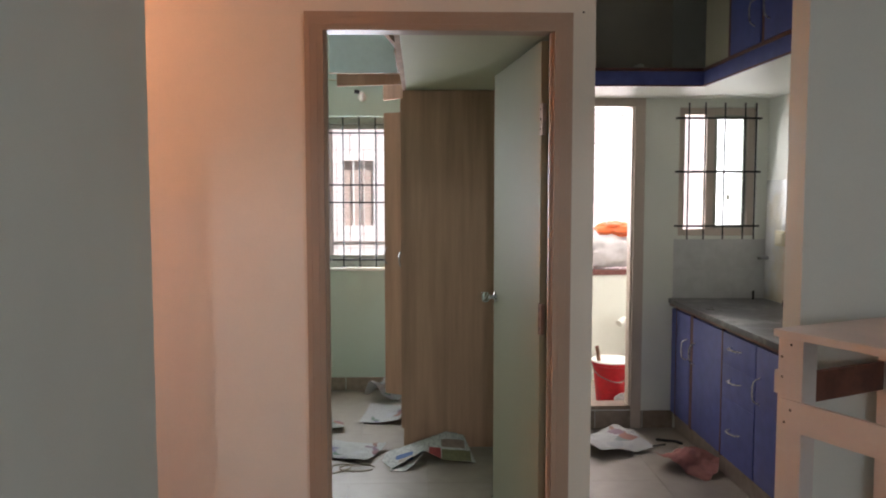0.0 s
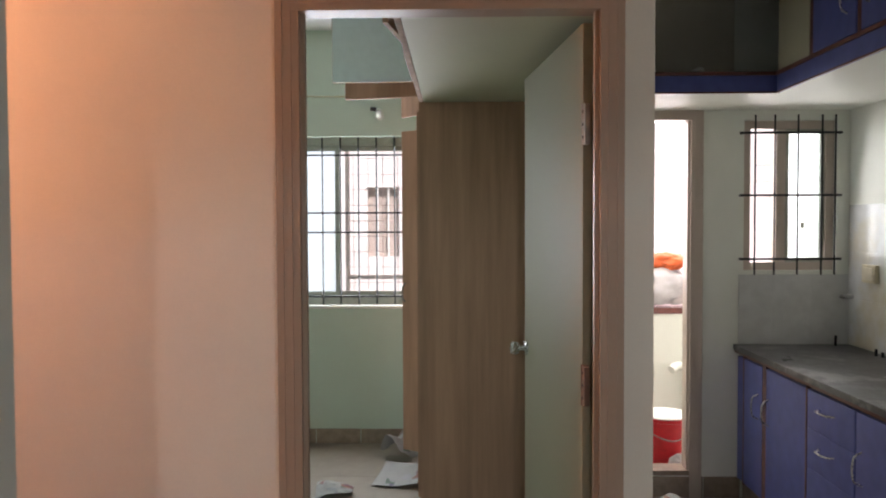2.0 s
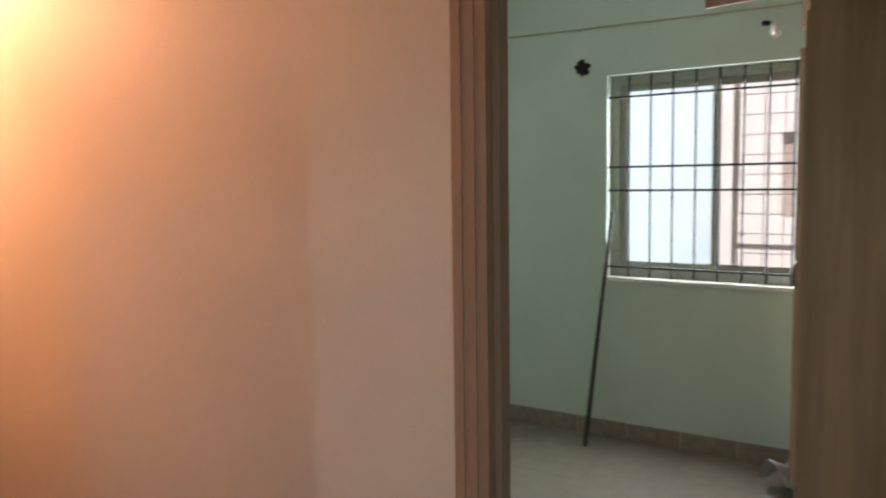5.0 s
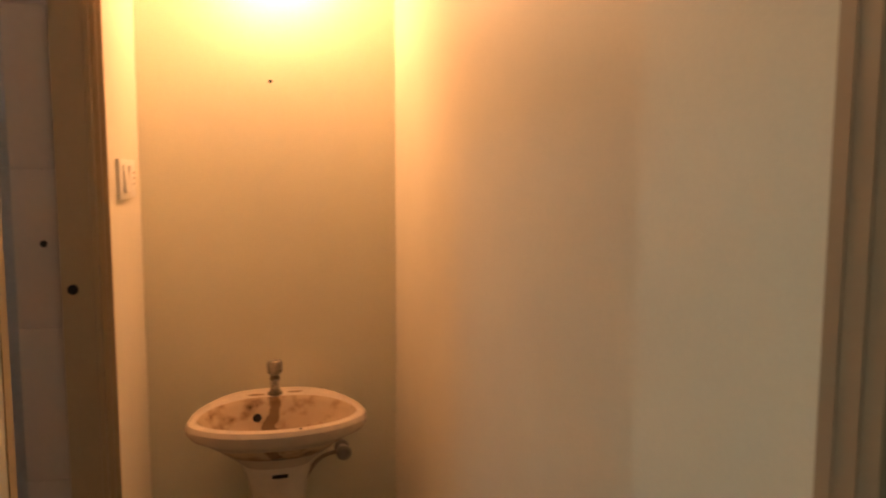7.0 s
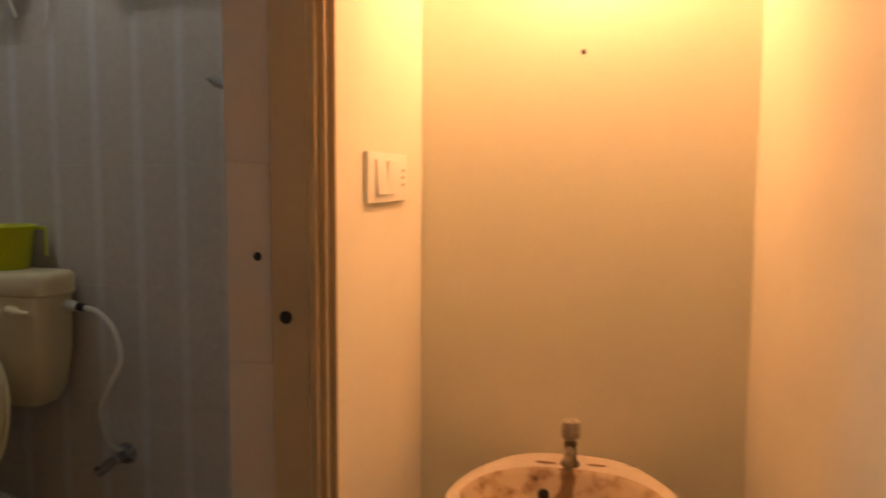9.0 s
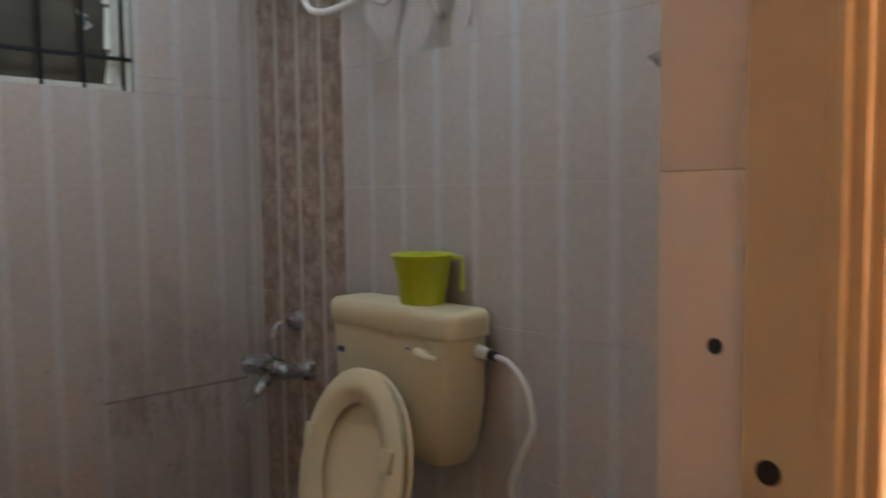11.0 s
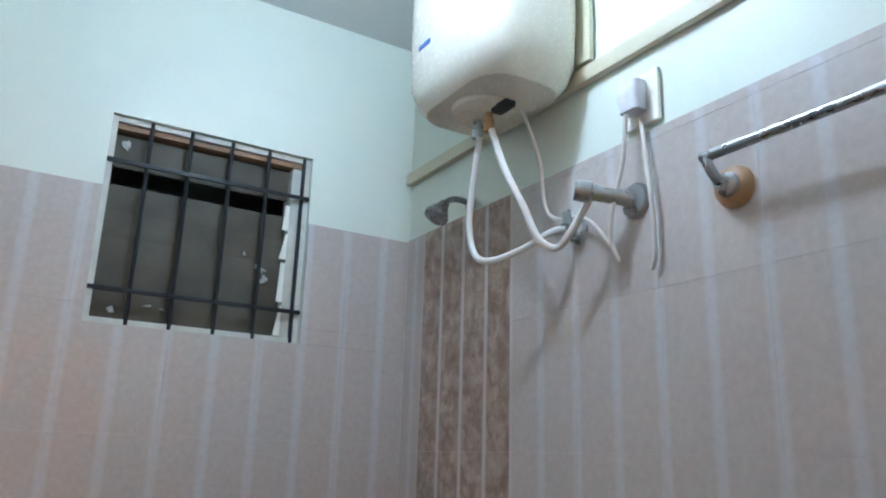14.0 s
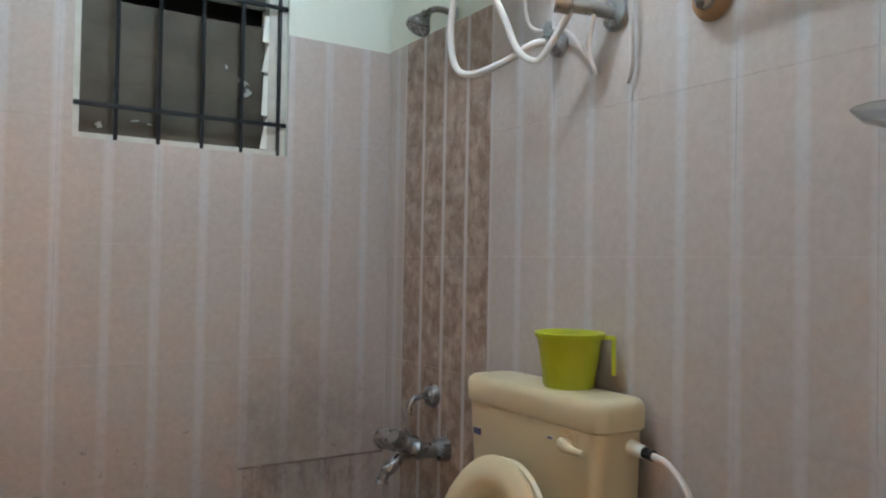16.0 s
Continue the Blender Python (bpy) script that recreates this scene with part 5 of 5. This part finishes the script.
v2 = thing("wall_valve", pose(BX, 0.972, 1.889), "small chrome wall union for the heater hose", "valve")
part("flange", lathe(bmesh.new(), flange(0.030, 0.022), 22, pose(0, 0, 0, 0, 90, 0)), M_CHROME, v2)
part("nut", tube(bmesh.new(), [(0.02, 0, 0), (0.048, 0.0, 0)], 0.015, 8), M_CHROME, v2)
part("lever", soft_box(-0.004, 0.004, -0.012, 0.012, 0, 0.035, 0.003, m=pose(0.035, 0, 0.012, 10, 0, 0)), M_CHROME, v2)

# socket with its plug and cables
sock = thing("power_socket", pose(BX - 0.004, 1.178, 2.135), "white power socket with a plug in it", "socket")
part("plate", soft_box(0, 0.010, -0.052, 0.052, -0.060, 0.060, 0.004), M_SWITCH, sock)
part("plug", tapered([(0.018, 0.026, -0.034, 0.010, 0.030), (0.022, 0.029, 0.0, 0.012, 0.034), (0.020, 0.027, 0.034, 0.012, 0.030)]), plain("plug_plastic", (0.70, 0.68, 0.72), 0.35), sock, "chunky pale plug")
M_CABLE = plain("cable_sheath", (0.62, 0.57, 0.52), 0.5, 0, 0.05)
solid("power_cable", tube(bmesh.new(), smooth_line([(-1.905, 1.165, 2.10), (-1.90, 1.158, 2.00), (-1.89, 1.135, 1.90), (-1.895, 1.120, 1.83), (-1.905, 1.128, 1.785), (-1.915, 1.10, 1.82), (-1.915, 1.04, 1.89), (-1.915, 0.99, 1.915), (-1.91, 0.92, 1.93), (-1.90, 0.895, 1.97), (-1.88, 0.90, 2.08), (-1.83, 0.90, 2.195)], 6), 0.005, 8), M_CABLE, "thin cable from the plug to the water heater", "cable")
solid("spare_cable", tube(bmesh.new(), smooth_line([(BX + 0.014, 1.185, 2.085), (-1.92, 1.20, 2.02), (-1.92, 1.212, 1.90), (-1.925, 1.212, 1.79), (-1.93, 1.196, 1.755)], 6), 0.005, 8), M_CABLE, "thin grey cable hanging from the socket", "cable")
solid("wall_batten", soft_box(BX - 0.006, BX + 0.014, SY - 0.004, 2.10, 2.250, 2.290, 0.003), paint("batten_paint", (0.55, 0.50, 0.36), 0.45), "beige painted wooden batten along the bathroom wall", "batten")

# towel rail
rail = thing("towel_rail", pose(BX, 1.6, 1.9), "chrome towel rail on round wooden blocks", "towel rail")
for y in (1.399, 2.02):
    kpart(rail, "wooden_block", lathe(bmesh.new(), [(0.040, 0), (0.041, 0.006), (0.036, 0.018), (0.030, 0.022)], 26, pose(BX, y, 1.872, 0, 90, 0)), wood("block_wood", (0.44, 0.27, 0.13), (0.30, 0.17, 0.08), 0.4), None, "turned light-brown wooden block")
    kpart(rail, "bracket", lathe(bmesh.new(), [(0.024, 0.022), (0.022, 0.030), (0.014, 0.036), (0.012, 0.05)], 18, pose(BX, y, 1.872, 0, 90, 0)), M_CHROME)
    kpart(rail, "arm", tube(bmesh.new(), smooth_line([(BX + 0.048, y, 1.872), (BX + 0.068, y - 0.002, 1.895), (BX + 0.072, y - 0.004, 1.916)], 4), 0.010, 10), M_CHROME)
kpart(rail, "bar", tube(bmesh.new(), [(BX + 0.072, 1.385, 1.916), (BX + 0.072, 2.035, 1.916)], 0.010, 14), M_CHROME)

# soap dish
dish = thing("soap_dish", pose(BX, 1.775, 1.592), "small clear glass soap dish on a chrome bracket", "soap dish")
M_DISH = glass("dish_glass", (0.75, 0.80, 0.82), 0.1)
part("dish", lathe(bmesh.new(), [(0.02, -0.018), (0.05, -0.010), (0.062, 0.002), (0.066, 0.006), (0.062, 0.008), (0.05, -0.004), (0.01, -0.012)], 26, pose(0.082, 0, 0), 1.1, 0.95), M_DISH, dish)
part("bracket", lathe(bmesh.new(), [(0.020, 0), (0.018, 0.01), (0.008, 0.014), (0.008, 0.08)], 16, pose(0, 0, -0.022, 0, 90, 0)), M_CHROME, dish)

# louvred window
lw = thing("window_3", pose(-1.306, 0.08, 1.689), "small louvred window with dirty glass slats behind iron bars", "window", "", "structure")
M_LFRAME = plain("louvre_frame", (0.56, 0.56, 0.50), 0.5, 0, 0.1)
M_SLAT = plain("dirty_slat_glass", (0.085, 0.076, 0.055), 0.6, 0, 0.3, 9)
kpart(lw, "window_frame", frame_bars(bmesh.new(), -1.596, -1.016, 1.690, 2.267, 0.016, 0.022, 0.120), M_LFRAME, smooth=False)
kpart(lw, "louvre_carrier", soft_box(-1.578, -1.545, 0.04, 0.105, 1.707, 2.25, 0.004), M_LFRAME)
kpart(lw, "louvre_carrier", soft_box(-1.034, -1.018, 0.04, 0.105, 1.707, 2.25, 0.004), M_LFRAME)
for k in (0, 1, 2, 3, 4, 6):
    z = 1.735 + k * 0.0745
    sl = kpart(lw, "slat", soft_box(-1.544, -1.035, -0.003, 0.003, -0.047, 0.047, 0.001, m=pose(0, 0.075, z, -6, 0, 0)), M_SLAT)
M_SPLAT = plain("splash_white", (0.40, 0.41, 0.39), 0.8, 0, 0.3, 80)


def splash(x, z, w, h, lean, seed):
    """A thin dried splash with a ragged outline."""
    rnd = random.Random(seed)
    bm = bmesh.new()
    rim = [(w * math.cos(a) * r, h * math.sin(a) * r) for a, r in ((k * math.pi / 8, rnd.uniform(0.35, 1.0)) for k in range(16))]
    m = pose(x, 0.086, z, 0, lean, 0)
    back = [bm.verts.new(m @ Vector((p, 0, q))) for p, q in rim]
    front = [bm.verts.new(m @ Vector((p * 0.9, 0.0012, q * 0.9))) for p, q in rim]
    bm.faces.new(front)
    for k in range(16):
        bm.faces.new((back[k], back[(k + 1) % 16], front[(k + 1) % 16], front[k]))
    return bm


for k, (x, z, w, h, lean) in enumerate(((-1.085, 1.735, 0.012, 0.014, 10), (-1.475, 1.905, 0.026, 0.012, -25), (-1.49, 1.875, 0.018, 0.016, 30), (-1.425, 1.945, 0.007, 0.009, 0), (-1.175, 1.755, 0.016, 0.005, 4), (-1.215, 1.75, 0.010, 0.004, -5), (-1.065, 2.20, 0.016, 0.022, 5))):
    kpart(lw, "paint_splash", splash(x, z, w, h, lean, k), M_SPLAT, None, "dried white paint splash", False)
kpart(lw, "head_board", soft_box(-1.579, -1.033, 0.020, 0.110, 2.234, 2.2505, 0.002), wood("head_board_wood", (0.30, 0.19, 0.11), (0.19, 0.115, 0.065), 0.6, 0), None, "bare brown wooden board under the lintel")
film = bmesh.new()
for k, (z0, z1) in enumerate(((1.71, 1.80), (1.81, 1.93), (1.94, 2.02), (2.03, 2.11))):
    low = [film.verts.new((-1.5445 + dx, y, z0)) for dx, y in ((0, 0.106), (0.022 - 0.006 * (k % 2), 0.109), (0.020, 0.111), (0, 0.108))]
    high = [film.verts.new((-1.5445 + dx, y, z1)) for dx, y in ((0, 0.106), (0.006 + 0.008 * (k % 2), 0.107), (0.005, 0.109), (0, 0.108))]
    film.faces.new(low[::-1])
    film.faces.new(high)
    for a in range(4):
        b = (a + 1) % 4
        film.faces.new((low[a], low[b], high[b], high[a]))
kpart(lw, "torn_film", film, M_WHITE, None, "torn strip of white film", False)
bg = thing("bathroom_window_grille", pose(-1.306, 0.15, 1.7), "black iron bars over the louvred window", "window grille")
for x in (-1.122, -1.232, -1.350, -1.463, -1.575):
    kpart(bg, "bar", tube(bmesh.new(), [(x, 0.118, 1.689), (x, 0.118, 2.267)], 0.0062, 8), M_IRON)
for z in (1.782, 2.135):
    kpart(bg, "flat_bar", soft_box(-1.596, -1.016, 0.125, 0.131, z - 0.006, z + 0.006, 0.001), M_IRON)
# added closed box: keeps light out so the gap between slats stays dark
setting("louvre_backing", boxes((-1.9, -0.7, -0.62, -0.6, 1.4, Z), (-1.9, -0.7, -0.6, 0.018, 1.40, 1.42), (-1.9, -0.7, -0.6, 0.018, Z - 0.02, Z), (-1.9, -1.88, -0.6, 0.018, 1.42, Z - 0.02), (-0.72, -0.7, -0.6, 0.018, 1.42, Z - 0.02)), M_DARKREC, "closed dark box added behind the louvred window to keep light out", "shaft")
lampb = thing("ceiling_bulb", pose(-1.384, 1.12, Z), "white bulb in a ceiling holder", "lamp")
part("holder", lathe(bmesh.new(), [(0.04, 0), (0.04, -0.012), (0.02, -0.018), (0.018, -0.06)], 18), M_WHITE, lampb)
_e2 = Nodes("white_glow")
_e2.bsdf.inputs["Emission Color"].default_value = (0.9, 0.95, 1, 1)
_e2.bsdf.inputs["Emission Strength"].default_value = 4
gl = part("globe", lathe(bmesh.new(), [(0.012, -0.06), (0.03, -0.10), (0.032, -0.125), (0.02, -0.15), (0.002, -0.155)], 20), _e2.mat, lampb, "white glowing glass")
gl.visible_shadow = False


_bath = set(scene.objects) - _before_bath

# ---------------------------------------------------------------- tiles: bathroom walls, floor, skirting, splashback
def tile_material(name, axis, start, stain=0.0):
    """Pale pink tile with soft white bands every 125 mm along one axis, and faint marbling."""
    n = Nodes(name, 0.28)
    v = n.axis(axis)
    f = n.math("FRACT", n.math("MULTIPLY", n.math("SUBTRACT", v, start), 8.0))
    edge = n.math("ABSOLUTE", n.math("SUBTRACT", f, 0.5))
    band = n.ramp(edge, [(0.36, (0, 0, 0)), (0.43, (0.8, 0.8, 0.8)), (0.5, (1, 1, 1))])
    c = n.mix(band, (0.492, 0.435, 0.393), (0.565, 0.548, 0.545))
    c = n.mix(0.06, c, n.ramp(n.random(), [(0.0, (0.46, 0.38, 0.34)), (1.0, (0.58, 0.51, 0.47))]))
    if stain:
        # damp patch beside the tap, rust along one joint with runs below it, specks low on the wall
        x, z, soft = n.axis(0), n.axis(2), n.noise(7, 6, (1, 1, 0.7), 0.7)
        dx = n.math("MULTIPLY", n.math("ADD", x, 1.89), 3.6)
        dz = n.math("MULTIPLY", n.math("SUBTRACT", z, 0.88), 3.4)
        d = n.math("SQRT", n.math("ADD", n.math("MULTIPLY", dx, dx), n.math("MULTIPLY", dz, dz)))
        patch = n.ramp(n.math("ADD", d, n.math("MULTIPLY", n.math("SUBTRACT", soft, 0.5), 3.2)), [(0.15, (1, 1, 1)), (1.0, (0, 0, 0))])
        c = n.mix(n.math("MULTIPLY", patch, stain * 0.55), c, (0.17, 0.12, 0.085))
        west = n.math("LESS_THAN", n.math("ADD", x, n.math("MULTIPLY", soft, 0.9)), -1.26)
        joint = n.math("LESS_THAN", n.math("ABSOLUTE", n.math("SUBTRACT", z, 0.775)), n.math("MULTIPLY", soft, 0.007))
        c = n.mix(n.math("MULTIPLY", n.math("MULTIPLY", joint, west), 0.8), c, (0.05, 0.028, 0.02))
        runs = n.ramp(n.math("SUBTRACT", n.noise(20, 6, (1, 1, 0.3), 0.7), n.math("MULTIPLY", n.math("SUBTRACT", 0.775, z), 0.5)), [(0.46, (0, 0, 0)), (0.60, (1, 1, 1))])
        runs = n.math("MULTIPLY", n.math("MULTIPLY", runs, n.math("LESS_THAN", z, 0.775)), n.math("LESS_THAN", x, -1.72))
        c = n.mix(n.math("MULTIPLY", runs, 0.6), c, (0.10, 0.06, 0.045))
        # colour turns browner towards the bottom, with an uneven upper edge
        low = n.ramp(n.math("SUBTRACT", n.math("ADD", z, n.math("MULTIPLY", soft, 0.5)), 0.25), [(0.45, (1, 1, 1)), (1.0, (0, 0, 0))])
        c = n.mix(n.math("MULTIPLY", low, 0.5), c, (0.22, 0.165, 0.125))
        specks = n.math("MULTIPLY", n.math("GREATER_THAN", n.noise(34, 5), 0.68), n.math("LESS_THAN", z, 0.90))
        c = n.mix(n.math("MULTIPLY", specks, 0.5), c, (0.10, 0.06, 0.05))
    c = n.mix(0.20, c, n.ramp(n.noise(55, 5, (1, 1, 1), 0.7), [(0.35, (0.38, 0.32, 0.28)), (0.65, (0.66, 0.60, 0.56))]))
    n.color(c)
    n.bsdf.inputs["Roughness"].default_value = 0.3
    return n.mat


def decor_material():
    n = Nodes("brown_marble_tile", 0.3)
    v = n.axis(1)
    f = n.math("FRACT", n.math("MULTIPLY", n.math("SUBTRACT", v, 0.2465), 8.62))
    line = n.math("GREATER_THAN", n.math("ABSOLUTE", n.math("SUBTRACT", f, 0.5)), 0.43)
    g = n.noise(24, 8, (1, 1, 0.8), 0.75)
    w = n.add("ShaderNodeTexWave", Scale=14.0, Distortion=12.0, Detail=4.0)
    n.link(n.pos, w.inputs["Vector"])
    m = n.mix(0.45, n.ramp(g, [(0.34, (0.20, 0.13, 0.092)), (0.5, (0.37, 0.27, 0.205)), (0.64, (0.58, 0.48, 0.40))]), n.ramp(w.outputs["Fac"], [(0.2, (0.23, 0.155, 0.11)), (0.8, (0.44, 0.335, 0.265))]))
    n.color(n.mix(line, m, (0.55, 0.50, 0.49)))
    n.bump(g, 0.1, 0.002)
    return n.mat


M_TILE_W = tile_material("bath_tile_west", 1, 0.0765)
M_TILE_S = tile_material("bath_tile_south", 0, -1.229 - 0.236, 0.75)
M_DECOR = decor_material()
_meshes = {}


def piece(name, size, mat, parent, place, gap=0.0002, r=0.0005):
    """One tile: a slab with a small chamfer, sharing its mesh with others of its size."""
    key = (tuple(round(s, 4) for s in size), mat.name)
    if key not in _meshes:
        bm = bmesh.new()
        hx, hy, hz = (s / 2 for s in size)
        thin = min(range(3), key=lambda k: size[k])
        for k in range(3):
            if k != thin:
                if k == 0: hx -= gap
                elif k == 1: hy -= gap
                else: hz -= gap
        box(bm, -hx, hx, -hy, hy, -hz, hz)
        bmesh.ops.bevel(bm, geom=bm.edges[:], offset=r, segments=1, affect="EDGES")
        _meshes[key] = mesh_of(name, bm, mat)
    ob = new(name, _meshes[key])
    ob.parent = parent
    ob.matrix_parent_inverse = parent.matrix_world.inverted()
    ob.location = place
    return ob


def cuts(a, b, start, step):
    out = [a]
    k = math.ceil((a - start) / step + 1e-6)
    while start + k * step < b - 1e-6:
        out.append(start + k * step)
        k += 1
    return [(p, q) for p, q in zip(out, out[1:] + [b]) if q - p > 0.01]


wall_w = bpy.data.objects["wall_bathroom_west"]
wall_s = bpy.data.objects["wall_bathroom_south"]
T = 0.008
for z0, z1 in cuts(0.0, DADO, 1.718 - 0.32 * 8, 0.32):
    for y0, y1 in cuts(SY, PY - 0.10, 1.449 - 0.25 * 12, 0.25):
        for q0, q1, mat in ((y0, min(y1, 0.2465), M_TILE_W), (max(y0, 0.2465), min(y1, 0.7105), M_DECOR), (max(y0, 0.7105), y1, M_TILE_W)):
            if q1 - q0 > 0.004:
                piece("tile", (T, q1 - q0, z1 - z0), mat, wall_w, (BX - T / 2, (q0 + q1) / 2, (z0 + z1) / 2))
for z0, z1 in cuts(0.0, DADO, 1.735 - 0.32 * 8, 0.32):
    for x0, x1 in cuts(BX, -0.485, -1.229 - 0.25 * 8, 0.25):
        spans = [(z0, z1, x0, x1)]
        if z1 > 1.689 + 0.001:
            spans = [(z0, min(z1, 1.689), x0, x1)] if z0 < 1.689 else []
            lo_z = max(z0, 1.689)
            if x0 < -1.597:
                spans.append((lo_z, z1, x0, min(x1, -1.597)))
            if x1 > -1.015:
                spans.append((lo_z, z1, max(x0, -1.015), x1))
        for a, b, p0, p1 in spans:
            if b - a > 0.006 and p1 - p0 > 0.006:
                piece("tile", (p1 - p0, T, b - a), M_TILE_S, wall_s, ((p0 + p1) / 2, SY - T / 2, (a + b) / 2))

# tiled inner face of the partition
wall_p = bpy.data.objects["wall_bathroom_east"]
for z0, z1 in cuts(0.0, DADO, 1.718 - 0.32 * 8, 0.32):
    for y0, y1 in cuts(SY, PY - 0.10, 1.449 - 0.25 * 12, 0.25):
        piece("tile", (T, y1 - y0, z1 - z0), M_TILE_W, wall_p, (-0.72 - T / 2, (y0 + y1) / 2, (z0 + z1) / 2))

# floor tiles, 0.40 m, joints recessed
for x0, x1 in cuts(-2.19, 1.665, 0.10 - 4.0, 0.40):
    for y0, y1 in cuts(2.2, 6.0, 0.12, 0.40):
        if x0 >= 0.67 - 0.01 and y1 > 5.0:
            y1 = 5.0
        if y1 - y0 > 0.02:
            piece("tile", (x1 - x0, y1 - y0, 0.006), M_FLOOR, floor, ((x0 + x1) / 2, (y0 + y1) / 2, -0.003), 0.0005, 0.0006)
setting("living_floor", boxes((-0.60, 3.5, -2.6, 2.2, -0.005, 0.0)), M_FLOOR, "beige tiled floor", "floor")
# bathroom floor is out of view; its dark tone dims bounce onto the lower walls
setting("bathroom_floor", boxes((-2.18, -0.72, 0.14, 2.115, -0.005, 0.0)), plain("low_bounce_floor", (0.10, 0.085, 0.07), 0.5, 0, 0.2, 10), "unseen bathroom floor, coloured dark to cut bounced light", "floor")

# skirting tiles
wall_n = bpy.data.objects["wall_bedroom_north"]
for x0, x1 in cuts(-2.06, -0.05, -0.50 - 3.0, 0.30):
    piece("skirting_tile", (x1 - x0, 0.010, 0.10), M_SKIRT, wall_n, ((x0 + x1) / 2, 5.995, 0.05), 0.0025)
wall_k = bpy.data.objects["wall_kitchen_north"]
for x0, x1 in cuts(0.67, 1.655, 1.46 - 1.2, 0.30):
    piece("skirting_tile", (x1 - x0, 0.010, 0.115), M_SKIRT, wall_k, ((x0 + x1) / 2, 4.995, 0.0575), 0.0025)

# white splashback tiles over the worktop
n = Nodes("white_wall_tile", 0.15)
g = n.noise(14, 5)
c = n.ramp(g, [(0.3, (0.60, 0.61, 0.60)), (0.7, (0.69, 0.70, 0.69))])
yel = n.ramp(n.noise(2.6, 4), [(0.46, (0, 0, 0)), (0.60, (1, 1, 1))])
n.color(n.mix(n.math("MULTIPLY", n.math("MULTIPLY", yel, n.math("GREATER_THAN", n.axis(0), 2.2135)), 0.6), c, (0.56, 0.48, 0.26)))
M_SPLASH = n.mat
wall_e = bpy.data.objects["wall_kitchen_east"]
for z0, z1 in cuts(0.826, 1.195, 0.826, 0.185):
    for x0, x1 in cuts(1.64, 2.214, 1.62, 0.20):
        piece("tile", (x1 - x0, 0.006, z1 - z0), M_SPLASH, wall_k, ((x0 + x1) / 2, 4.997, (z0 + z1) / 2))
for z0, z1 in cuts(0.826, 1.56, 0.826, 0.245):
    for y0, y1 in cuts(2.94, 4.992, 4.992 - 2.4, 0.20):
        piece("tile", (0.006, y1 - y0, z1 - z0), M_SPLASH, wall_e, (2.217, (y0 + y1) / 2, (z0 + z1) / 2))

# the wet rooms stand WX further west
for ob in list(scene.objects):
    if ob.parent is None and (ob in _bath or ob in (wall_w, wall_s)):
        ob.matrix_world = Matrix.Translation((WX, 0, 0)) @ ob.matrix_world
